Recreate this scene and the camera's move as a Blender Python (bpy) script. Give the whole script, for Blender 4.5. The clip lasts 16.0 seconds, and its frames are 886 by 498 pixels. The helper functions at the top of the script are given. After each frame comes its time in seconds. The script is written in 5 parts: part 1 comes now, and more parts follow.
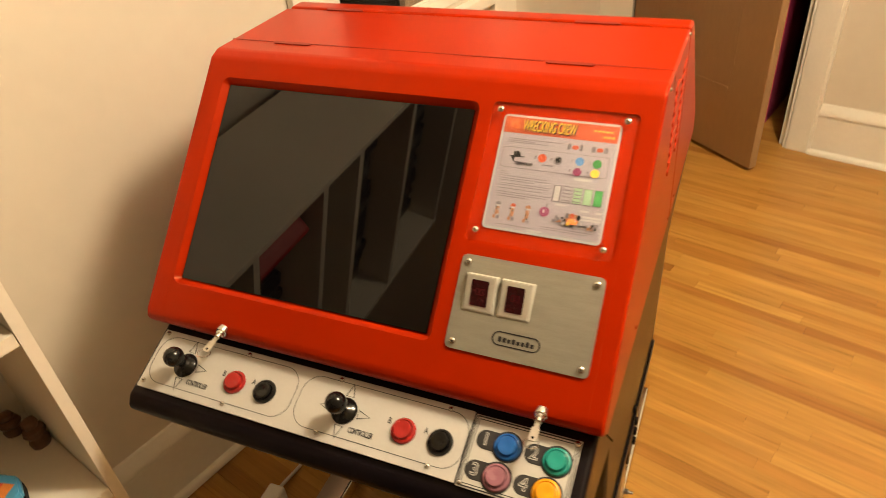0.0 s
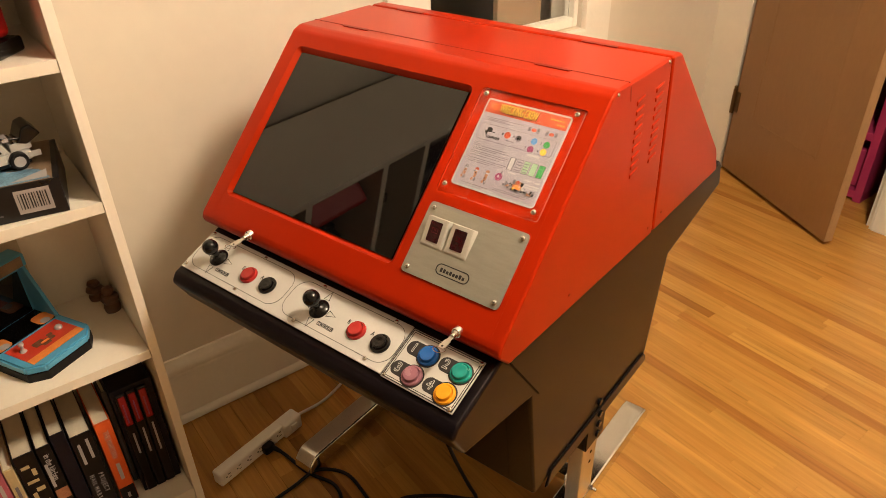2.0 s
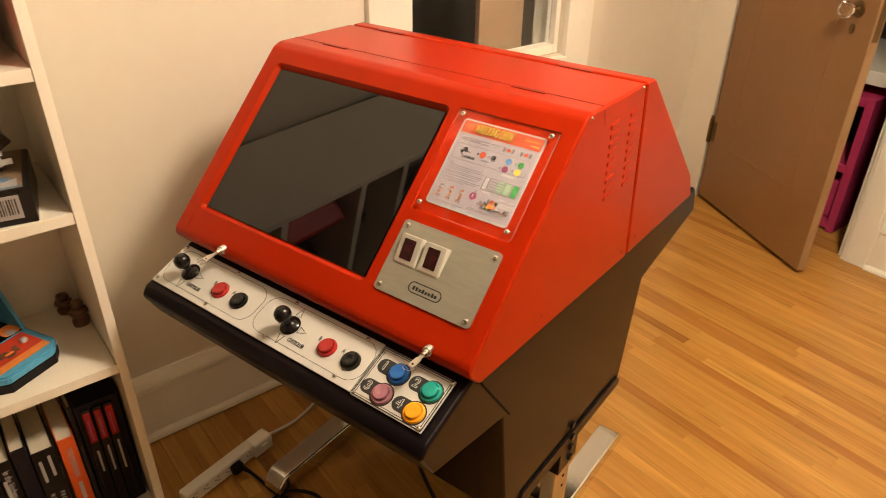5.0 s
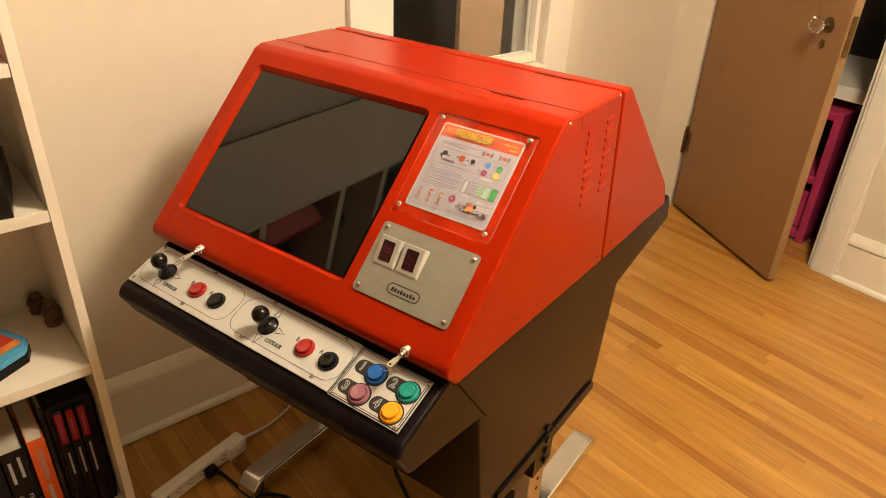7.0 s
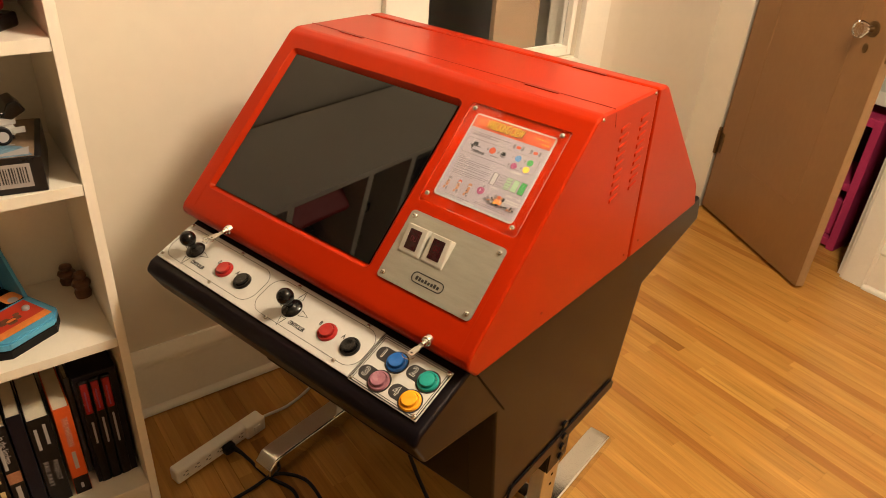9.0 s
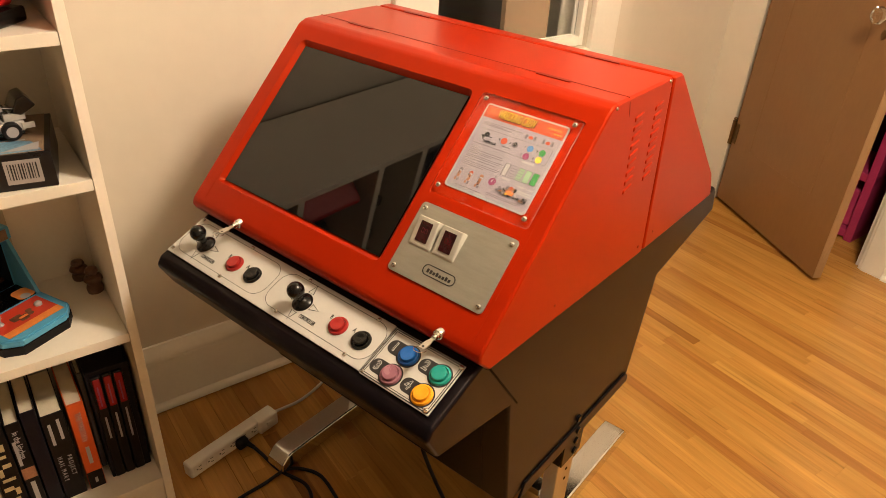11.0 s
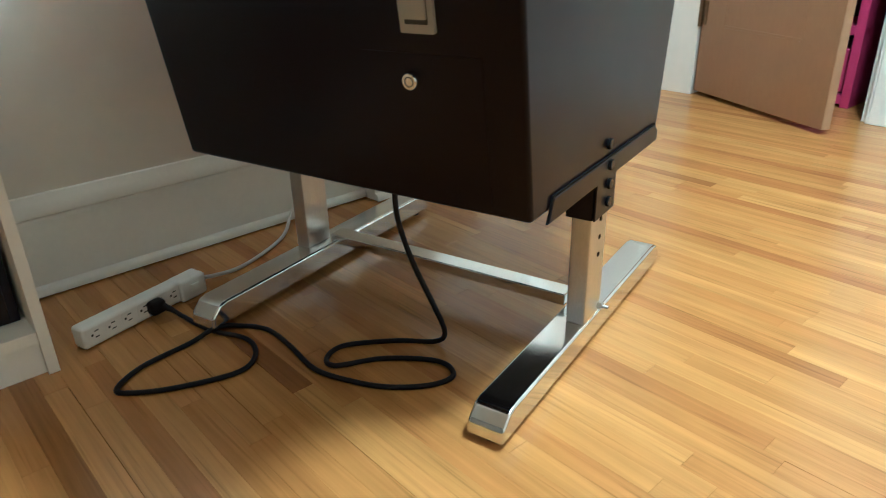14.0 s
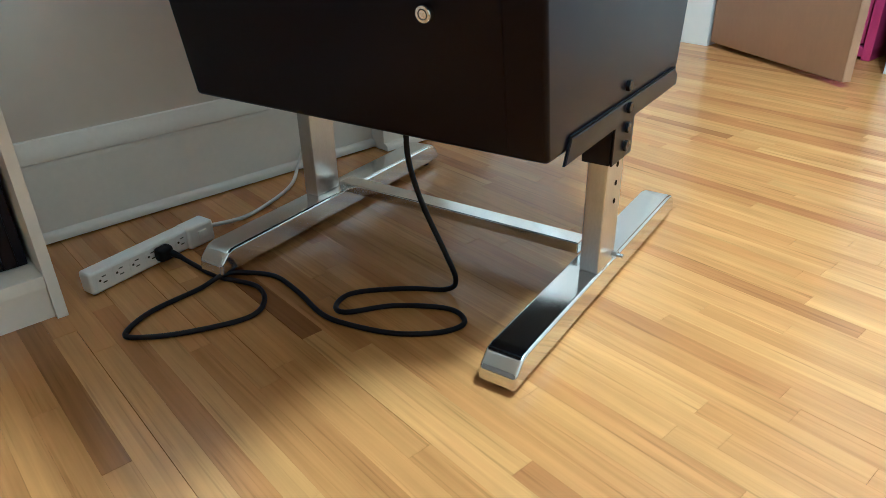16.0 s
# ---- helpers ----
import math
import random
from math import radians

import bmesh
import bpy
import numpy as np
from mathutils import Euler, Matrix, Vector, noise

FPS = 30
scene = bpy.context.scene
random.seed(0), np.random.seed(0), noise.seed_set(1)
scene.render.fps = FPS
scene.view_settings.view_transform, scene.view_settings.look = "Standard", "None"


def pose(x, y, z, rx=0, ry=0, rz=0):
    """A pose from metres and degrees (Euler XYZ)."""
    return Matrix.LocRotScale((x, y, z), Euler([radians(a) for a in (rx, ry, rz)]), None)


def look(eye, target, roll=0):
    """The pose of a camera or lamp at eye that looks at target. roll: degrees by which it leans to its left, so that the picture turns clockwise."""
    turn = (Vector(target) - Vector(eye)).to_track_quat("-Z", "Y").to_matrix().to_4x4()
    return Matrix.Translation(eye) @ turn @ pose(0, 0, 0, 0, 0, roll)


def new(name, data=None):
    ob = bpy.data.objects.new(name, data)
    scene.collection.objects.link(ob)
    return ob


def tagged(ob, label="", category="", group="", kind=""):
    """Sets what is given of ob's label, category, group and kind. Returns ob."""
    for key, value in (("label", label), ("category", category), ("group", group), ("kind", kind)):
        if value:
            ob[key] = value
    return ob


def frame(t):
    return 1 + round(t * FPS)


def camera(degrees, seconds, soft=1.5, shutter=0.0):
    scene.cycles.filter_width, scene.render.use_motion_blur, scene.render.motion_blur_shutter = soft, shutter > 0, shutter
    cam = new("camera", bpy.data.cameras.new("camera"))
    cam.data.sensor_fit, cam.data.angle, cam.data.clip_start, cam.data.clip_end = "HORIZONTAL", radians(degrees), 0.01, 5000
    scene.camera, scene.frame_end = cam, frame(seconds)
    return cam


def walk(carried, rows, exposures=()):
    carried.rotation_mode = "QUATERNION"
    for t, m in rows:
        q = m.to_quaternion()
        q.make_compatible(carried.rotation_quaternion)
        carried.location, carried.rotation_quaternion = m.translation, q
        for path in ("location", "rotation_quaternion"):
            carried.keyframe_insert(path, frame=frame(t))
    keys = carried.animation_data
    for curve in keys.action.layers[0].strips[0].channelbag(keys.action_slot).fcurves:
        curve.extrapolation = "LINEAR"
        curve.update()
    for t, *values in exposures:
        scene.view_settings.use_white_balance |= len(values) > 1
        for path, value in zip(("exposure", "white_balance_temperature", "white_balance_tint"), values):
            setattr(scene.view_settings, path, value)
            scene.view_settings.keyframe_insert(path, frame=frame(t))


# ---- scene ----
cam = camera(65.2, 16.0, 0.5, 0.5)
PATH = [
    (0, (0.421, -0.68, 1.457), (-0.29, 0.766, 0.272), -6.0),
    (0.5, (0.556, -0.74, 1.462), (-0.247, 0.708, 0.341), -2.3),
    (1, (0.696, -0.778, 1.451), (-0.316, 0.563, 0.366), -3.2),
    (1.5, (0.727, -0.779, 1.447), (-0.296, 0.547, 0.354), -3.5),
    (2, (0.747, -0.786, 1.447), (-0.3, 0.542, 0.379), -1.3),
    (2.5, (0.758, -0.79, 1.44), (-0.306, 0.537, 0.387), -0.1),
    (3, (0.758, -0.783, 1.443), (-0.323, 0.54, 0.403), 0.0),
    (3.5, (0.755, -0.784, 1.443), (-0.337, 0.54, 0.416), 0.5),
    (4, (0.753, -0.787, 1.441), (-0.34, 0.54, 0.419), 0.5),
    (4.5, (0.755, -0.782, 1.443), (-0.322, 0.568, 0.434), 0.3),
    (5, (0.759, -0.781, 1.44), (-0.266, 0.607, 0.429), 0.8),
    (5.2, (0.76, -0.781, 1.442), (-0.248, 0.625, 0.436), 0.8),
    (7.5, (0.765, -0.795, 1.437), (-0.216, 0.639, 0.446), 2.8),
    (8, (0.763, -0.792, 1.439), (-0.228, 0.628, 0.439), 3.0),
    (8.5, (0.76, -0.793, 1.433), (-0.24, 0.614, 0.422), 3.6),
    (9, (0.76, -0.795, 1.438), (-0.261, 0.59, 0.419), 4.2),
    (9.2, (0.762, -0.797, 1.437), (-0.273, 0.578, 0.419), 4.1),
    (11.5, (0.754, -0.774, 1.427), (-0.297, 0.570, 0.384), 2.7),
    (12, (0.738, -0.747, 1.396), (-0.321, 0.545, 0.296), 0.9),
    (12.5, (0.684, -0.69, 1.142), (-0.234, 0.563, -0.118), -1.9),
    (13, (0.684, -0.653, 0.747), (-0.105, 0.821, -0.351), 2.2),
    (13.5, (0.71, -0.713, 0.697), (-0.215, 0.846, -0.147), -1.6),
    (14, (0.693, -0.745, 0.678), (-0.31, 0.766, -0.165), -1.5),
    (14.5, (0.679, -0.742, 0.666), (-0.334, 0.746, -0.206), -0.5),
    (15, (0.677, -0.738, 0.655), (-0.337, 0.728, -0.251), -1.4),
    (15.5, (0.677, -0.738, 0.648), (-0.328, 0.715, -0.288), -1.4),
    (16, (0.68, -0.741, 0.647), (-0.313, 0.715, -0.298), -1.4),
]
EXPOSURES = [(0, 0.0, 6750, 6), (1.5, 0.0, 6450, 10), (3, 0.0, 6300, 11), (5, 0.0, 6400, 10), (7.8, 0.0, 6500, 7), (9, 0.0, 6450, 9), (12.1, 0.0, 6400, 11), (12.5, 0.18, 6300, 8),
             (13.0, 0.70, 3900, -10), (13.5, 0.74, 3600, -9), (14.5, 0.72, 3750, -9), (15.5, 0.78, 3450, -7), (16, 0.78, 3450, -7)]
LAMP_W = 147
walk(cam, [(t, look(eye, target, roll)) for t, eye, target, roll in PATH], EXPOSURES)

# ---- world and lamps ----
world = bpy.data.worlds.new("night")
scene.world = world
world.use_nodes = True
world.node_tree.nodes["Background"].inputs[0].default_value = (0.02, 0.022, 0.03, 1)
world.node_tree.nodes["Background"].inputs[1].default_value = 0.05


def lamp(name, place, watts, colour, radius):
    data = bpy.data.lights.new(name, "POINT")
    data.energy, data.color, data.shadow_soft_size = watts, colour, radius
    ob = new(name, data)
    ob.location = place
    return ob


WARM = (1.0, 0.80, 0.58)
lamp("ceiling_bulb", (0.98, 0.32, 2.32), LAMP_W, WARM, 0.16)
# unseen fill lamp added beyond the door, no fitting there
lamp("next_room_fill", (-0.1, 4.4, 2.2), 9, WARM, 0.15)

# ---- materials ----


def mat(name, colour, rough=0.5, metal=0.0, vary=0.12, scale=9.0, bump=0.0, bump_scale=200.0, coat=0.0, rough_vary=0.08,
        stretch=(1, 1, 1), dark=None, second=None, spec=0.5, tint=None):
    """A surface with broad stains, fine grain and a fine relief."""
    m = bpy.data.materials.new(name)
    m.use_nodes = True
    nt = m.node_tree
    p = nt.nodes["Principled BSDF"]
    add, link = nt.nodes.new, nt.links.new
    co = add("ShaderNodeTexCoord")
    mp = add("ShaderNodeMapping")
    mp.inputs["Scale"].default_value = stretch
    link(co.outputs["Object"], mp.inputs[0])
    big = add("ShaderNodeTexNoise")
    big.inputs["Scale"].default_value, big.inputs["Detail"].default_value = scale, 5
    fine = add("ShaderNodeTexNoise")
    fine.inputs["Scale"].default_value, fine.inputs["Detail"].default_value = scale * 14, 4
    link(mp.outputs[0], big.inputs[0])
    link(mp.outputs[0], fine.inputs[0])
    both = add("ShaderNodeMix")
    both.data_type = "FLOAT"
    both.inputs[0].default_value = 0.4
    link(big.outputs[0], both.inputs[2])
    link(fine.outputs[0], both.inputs[3])
    ramp = add("ShaderNodeMapRange")
    ramp.inputs[1].default_value, ramp.inputs[2].default_value = 0.3, 0.7
    link(both.outputs[0], ramp.inputs[0])
    low = dark or tuple(c * (1 - vary) for c in colour)
    high = second or tuple(min(1, c * (1 + vary * 0.6)) for c in colour)
    mix = add("ShaderNodeMix")
    mix.data_type = "RGBA"
    mix.inputs[6].default_value = (*low, 1)
    mix.inputs[7].default_value = (*high, 1)
    link(ramp.outputs[0], mix.inputs[0])
    link(mix.outputs[2], p.inputs["Base Color"])
    rr = add("ShaderNodeMapRange")
    rr.inputs[3].default_value, rr.inputs[4].default_value = max(0.02, rough - rough_vary), min(1, rough + rough_vary)
    link(big.outputs[0], rr.inputs[0])
    link(rr.outputs[0], p.inputs["Roughness"])
    p.inputs["Metallic"].default_value = metal
    p.inputs["Specular IOR Level"].default_value = spec
    if tint:
        p.inputs["Specular Tint"].default_value = (*tint, 1)
    p.inputs["Coat Weight"].default_value = coat
    p.inputs["Coat Roughness"].default_value = 0.12
    if bump:
        bn = add("ShaderNodeTexNoise")
        bn.inputs["Scale"].default_value, bn.inputs["Detail"].default_value = bump_scale, 3
        link(mp.outputs[0], bn.inputs[0])
        bp = add("ShaderNodeBump")
        bp.inputs["Strength"].default_value, bp.inputs["Distance"].default_value = bump, 0.002
        link(bn.outputs[0], bp.inputs["Height"])
        link(bp.outputs[0], p.inputs["Normal"])
    return m


def plank_mat(name, per_island, dim=1.0):
    """Honey-coloured oak strip: tone by board, long grain, glossy varnish."""
    m = bpy.data.materials.new(name)
    m.use_nodes = True
    nt = m.node_tree
    p = nt.nodes["Principled BSDF"]
    add, link = nt.nodes.new, nt.links.new
    if per_island:
        pick = add("ShaderNodeNewGeometry").outputs["Random Per Island"]
    else:
        pick = add("ShaderNodeObjectInfo").outputs["Random"]
    tone = add("ShaderNodeValToRGB")
    cr = tone.color_ramp
    cr.elements[0].position, cr.elements[0].color = 0.0, (0.320, 0.140, 0.030, 1)
    cr.elements[1].position, cr.elements[1].color = 1.0, (0.495, 0.264, 0.060, 1)
    for pos, col in ((0.10, (0.395, 0.187, 0.038, 1)), (0.5, (0.432, 0.215, 0.045, 1)), (0.85, (0.462, 0.238, 0.051, 1))):
        e = cr.elements.new(pos)
        e.color = col
    for e in cr.elements:
        e.color = (e.color[0] * dim, e.color[1] * dim ** 1.25, e.color[2] * dim ** 1.4, 1)
    link(pick, tone.inputs[0])
    co = add("ShaderNodeTexCoord")
    shift = add("ShaderNodeVectorMath")
    shift.operation = "MULTIPLY_ADD"
    shift.inputs[0].default_value = (7.0, 3.0, 0.0)
    link(pick, shift.inputs[1])
    link(co.outputs["Object"], shift.inputs[2])
    mp = add("ShaderNodeMapping")
    mp.inputs["Scale"].default_value = (1.4, 55.0, 4.0)
    link(shift.outputs[0], mp.inputs[0])
    grain = add("ShaderNodeTexNoise")
    grain.inputs["Scale"].default_value, grain.inputs["Detail"].default_value, grain.inputs["Distortion"].default_value = 1.6, 9, 1.1
    link(mp.outputs[0], grain.inputs[0])
    gr = add("ShaderNodeMapRange")
    gr.inputs[1].default_value, gr.inputs[2].default_value = 0.32, 0.68
    gr.inputs[3].default_value, gr.inputs[4].default_value = 0.86, 1.06
    link(grain.outputs[0], gr.inputs[0])
    mp2 = add("ShaderNodeMapping")
    mp2.inputs["Scale"].default_value = (0.9, 5.0, 1.0)
    link(shift.outputs[0], mp2.inputs[0])
    patch = add("ShaderNodeTexNoise")
    patch.inputs["Scale"].default_value, patch.inputs["Detail"].default_value = 3.5, 3
    link(mp2.outputs[0], patch.inputs[0])
    pr = add("ShaderNodeMapRange")
    pr.inputs[1].default_value, pr.inputs[2].default_value = 0.28, 0.72
    pr.inputs[3].default_value, pr.inputs[4].default_value = 0.87, 1.12
    link(patch.outputs[0], pr.inputs[0])
    mul = add("ShaderNodeMath")
    mul.operation = "MULTIPLY"
    link(gr.outputs[0], mul.inputs[0])
    link(pr.outputs[0], mul.inputs[1])
    mp3 = add("ShaderNodeMapping")
    mp3.inputs["Scale"].default_value = (3.4, 110.0, 1.0)
    link(shift.outputs[0], mp3.inputs[0])
    streak = add("ShaderNodeTexNoise")
    streak.inputs["Scale"].default_value, streak.inputs["Detail"].default_value = 1.0, 4
    link(mp3.outputs[0], streak.inputs[0])
    sr = add("ShaderNodeMapRange")
    sr.inputs[1].default_value, sr.inputs[2].default_value = 0.58, 0.76
    sr.inputs[3].default_value, sr.inputs[4].default_value = 1.0, 0.60
    link(streak.outputs[0], sr.inputs[0])
    mul2 = add("ShaderNodeMath")
    mul2.operation = "MULTIPLY"
    link(mul.outputs[0], mul2.inputs[0])
    link(sr.outputs[0], mul2.inputs[1])
    mp4 = add("ShaderNodeMapping")
    mp4.inputs["Scale"].default_value = (1.3, 13.0, 1.0)
    mp4.inputs["Location"].default_value = (3.1, 8.2, 0.0)
    link(shift.outputs[0], mp4.inputs[0])
    blush = add("ShaderNodeTexNoise")
    blush.inputs["Scale"].default_value, blush.inputs["Detail"].default_value = 1.8, 4
    link(mp4.outputs[0], blush.inputs[0])
    br = add("ShaderNodeMapRange")
    br.inputs[1].default_value, br.inputs[2].default_value = 0.48, 0.78
    br.inputs[3].default_value, br.inputs[4].default_value = 0.0, 0.42
    link(blush.outputs[0], br.inputs[0])
    ruddy = add("ShaderNodeMix")
    ruddy.data_type = "RGBA"
    ruddy.inputs[7].default_value = (0.37 * dim, 0.155 * dim, 0.036 * dim, 1)
    link(br.outputs[0], ruddy.inputs[0])
    link(tone.outputs[0], ruddy.inputs[6])
    col = add("ShaderNodeVectorMath")
    col.operation = "SCALE"
    link(ruddy.outputs[2], col.inputs[0])
    link(mul2.outputs[0], col.inputs["Scale"])
    link(col.outputs[0], p.inputs["Base Color"])
    rr = add("ShaderNodeMapRange")
    rr.inputs[3].default_value, rr.inputs[4].default_value = 0.15, 0.30
    link(patch.outputs[0], rr.inputs[0])
    link(rr.outputs[0], p.inputs["Roughness"])
    bp = add("ShaderNodeBump")
    bp.inputs["Strength"].default_value, bp.inputs["Distance"].default_value = 0.08, 0.001
    link(grain.outputs[0], bp.inputs["Height"])
    link(bp.outputs[0], p.inputs["Normal"])
    return m


def glass_mat(name, tint=(1, 1, 1), rough=0.02, ior=1.48):
    m = bpy.data.materials.new(name)
    m.use_nodes = True
    p = m.node_tree.nodes["Principled BSDF"]
    p.inputs["Base Color"].default_value = (*tint, 1)
    p.inputs["Roughness"].default_value = rough
    p.inputs["Transmission Weight"].default_value = 1.0
    p.inputs["IOR"].default_value = ior
    return m


M_WALL = mat("wall_paint", (0.655, 0.603, 0.500), 0.6, vary=0.04, scale=2.0, bump=0.06, bump_scale=350, rough_vary=0.05)
M_TRIM = mat("trim_paint", (0.78, 0.75, 0.66), 0.38, vary=0.05, scale=6, bump=0.08, bump_scale=90)
M_CEIL = mat("ceiling_paint", (0.84, 0.81, 0.72), 0.8, vary=0.04, scale=2, bump=0.1, bump_scale=200)
M_RED = mat("red_paint", (0.330, 0.0140, 0.0009), 0.30, vary=0.03, scale=3, rough_vary=0.02, spec=0.22, tint=(1.0, 0.58, 0.28))
M_REDSEAM = mat("red_seam", (0.21, 0.0085, 0.0016), 0.5, vary=0.2, scale=20)
M_BLACK = mat("black_satin_paint", (0.0038, 0.0029, 0.0048), 0.30, vary=0.10, scale=5, bump=0.035, bump_scale=420, rough_vary=0.04, spec=0.21, tint=(1.0, 0.86, 0.80))
M_BLACKSEAM = mat("seam_black", (0.004, 0.003, 0.003), 0.7, spec=0.08)
M_PLASTIC = mat("black_plastic", (0.006, 0.006, 0.006), 0.16, vary=0.1, scale=30, rough_vary=0.04, spec=0.4)
M_RUBBER = mat("black_rubber", (0.007, 0.006, 0.007), 0.55, vary=0.2, scale=40, bump=0.1, bump_scale=300, spec=0.2)
M_SCREEN = mat("screen_glass", (0.0018, 0.0016, 0.0018), 0.03, vary=0.05, scale=3, rough_vary=0.01, spec=0.5)
M_PLATE = mat("white_panel", (0.50, 0.495, 0.465), 0.38, vary=0.05, scale=18, bump=0.03, bump_scale=300)
M_STEEL = mat("brushed_steel", (0.40, 0.395, 0.335), 0.40, metal=0.60, vary=0.14, scale=22, bump=0.05, bump_scale=260, stretch=(1, 9, 1))
M_CHROME = mat("chrome", (0.74, 0.75, 0.74), 0.13, metal=1.0, vary=0.06, scale=14, bump=0.012, bump_scale=60, rough_vary=0.07)
M_BARE = mat("bare_steel", (0.58, 0.56, 0.52), 0.34, metal=1.0, vary=0.14, scale=9, bump=0.015, bump_scale=160, rough_vary=0.08, stretch=(3, 3, 1))
M_SCREW = mat("screw_steel", (0.62, 0.60, 0.55), 0.25, metal=1.0, vary=0.1, scale=60)
M_BEZEL = mat("display_bezel", (0.47, 0.46, 0.40), 0.4, vary=0.06, scale=25)
M_DISPLAY = mat("display_red_window", (0.035, 0.004, 0.006), 0.12, vary=0.3, scale=60)
M_DIGIT = mat("dim_red_digit", (0.085, 0.006, 0.012), 0.3)
M_INK = mat("black_ink", (0.016, 0.015, 0.015), 0.5, vary=0.1, scale=60)
M_PAPER = mat("card_paper", (0.295, 0.265, 0.295), 0.5, vary=0.03, scale=20)
M_CARDW = mat("card_white", (0.38, 0.355, 0.355), 0.5, vary=0.03)
M_HEAD = mat("card_red", (0.42, 0.072, 0.028), 0.5, vary=0.08, scale=30)
M_YEL = mat("card_yellow", (0.68, 0.44, 0.05), 0.5, vary=0.05)
M_ORANGEINK = mat("card_orange", (0.80, 0.22, 0.05), 0.5)
M_GREY = mat("card_grey", (0.155, 0.14, 0.155), 0.6, vary=0.15, scale=80)
M_GREEN = mat("card_green", (0.05, 0.28, 0.07), 0.5, vary=0.15, scale=60)
M_GREENL = mat("card_pale_green", (0.26, 0.40, 0.24), 0.5, vary=0.15, scale=60)
M_BLUEINK = mat("card_blue", (0.08, 0.22, 0.45), 0.5)
M_MAUVEINK = mat("card_mauve", (0.24, 0.045, 0.11), 0.5, vary=0.1)
M_TAN = mat("card_tan", (0.36, 0.16, 0.08), 0.5, vary=0.3, scale=200)
M_ACRYL = glass_mat("acrylic", ior=1.3, rough=0.0)
M_CRYSTAL = glass_mat("crystal", (0.96, 0.97, 0.98), 0.03)
M_PANE = glass_mat("window_pane", ior=1.22)
M_BTN_R = mat("button_red", (0.34, 0.017, 0.014), 0.25, vary=0.08, scale=40)
M_BTN_B = mat("button_blue", (0.012, 0.10, 0.36), 0.25, vary=0.08, scale=40)
M_BTN_G = mat("button_teal", (0.012, 0.26, 0.22), 0.25, vary=0.08, scale=40)
M_BTN_M = mat("button_mauve", (0.30, 0.13, 0.17), 0.25, vary=0.08, scale=40)
M_BTN_Y = mat("button_yellow", (0.82, 0.36, 0.012), 0.25, vary=0.08, scale=40)
M_SHELF = mat("white_shelf_laminate", (0.85, 0.795, 0.68), 0.42, vary=0.04, scale=7, bump=0.05, bump_scale=140)
M_STRIP = mat("white_strip_plastic", (0.80, 0.78, 0.71), 0.35, vary=0.05, scale=30)
M_WCORD = mat("white_cord", (0.66, 0.62, 0.55), 0.45)
M_DOOR = mat("brown_door_paint", (0.232, 0.119, 0.044), 0.33, vary=0.10, scale=4, bump=0.16, bump_scale=70, stretch=(1, 1, 0.35), rough_vary=0.07)
M_DOOREDGE = mat("door_edge_wood", (0.30, 0.18, 0.085), 0.5, vary=0.2, scale=12, stretch=(1, 1, 0.2))
M_BRASS = mat("dark_brass", (0.16, 0.10, 0.045), 0.4, metal=0.9, vary=0.3, scale=60)
M_PINK = mat("magenta_plastic", (0.42, 0.035, 0.12), 0.4, vary=0.08, scale=12)
# near-black that stands for shade inside the rack and under the desk
M_SHADEBLACK = mat("shade_black", (0.03, 0.022, 0.028), 0.8)
# grey darkened to stand for the low light in the next room
M_DIM = mat("next_room_dimmed_wall", (0.30, 0.28, 0.25), 0.8, vary=0.1, scale=2)
# dark tone for the unseen back wall, chosen to reduce bounced light
M_LOWBOUNCE = mat("low_bounce_wall", (0.24, 0.20, 0.15), 0.7, vary=0.1, scale=2)
M_NIGHT = mat("night_outside", (0.012, 0.009, 0.008), 0.9)
# colour of the room's reflection painted as a strip in the window
M_PANEREFLECT = mat("pane_reflection_brown", (0.21, 0.138, 0.080), 0.5, vary=0.2, scale=5)
M_PAGES = mat("book_pages", (0.66, 0.60, 0.47), 0.8, vary=0.12, scale=30, bump=0.3, bump_scale=700, stretch=(1, 1, 0.15))
M_TOYBLUE = mat("toy_blue_plastic", (0.085, 0.36, 0.60), 0.35, vary=0.08, scale=25)
M_TOYRED = mat("toy_red_sticker", (0.55, 0.045, 0.02), 0.4, vary=0.1, scale=40)
M_TOYORANGE = mat("toy_orange_sticker", (0.75, 0.24, 0.05), 0.4, vary=0.2, scale=60)
M_LOGREY = mat("toy_grey_brick", (0.45, 0.44, 0.42), 0.3, vary=0.1, scale=60)
M_CARTON = mat("black_carton", (0.010, 0.010, 0.012), 0.3, vary=0.2, scale=20)
M_SKYBLUE = mat("carton_blue_print", (0.05, 0.22, 0.42), 0.35, vary=0.7, scale=22, dark=(0.01, 0.03, 0.07), second=(0.25, 0.5, 0.7))
M_SAND = mat("carton_sand_print", (0.24, 0.16, 0.10), 0.4, vary=0.5, scale=30)
M_REDTOY = mat("red_gloss_plastic", (0.36, 0.010, 0.010), 0.42, vary=0.06, scale=10, spec=0.2)
M_SKETCH = mat("sketch_paper", (0.52, 0.44, 0.31), 0.7, vary=0.12, scale=18)
M_FIG = mat("brown_figure_plastic", (0.16, 0.075, 0.04), 0.35, vary=0.5, scale=90)
M_OAK = plank_mat("oak_strip", False)
M_OAKD = plank_mat("oak_strip_dark", False, 0.62)
M_OAKR = plank_mat("oak_strip_field", True)
M_GAP = mat("board_gap", (0.22, 0.09, 0.025), 0.8)

# ---- building helpers ----
R15 = Matrix.Rotation(radians(-15), 4, "Z")


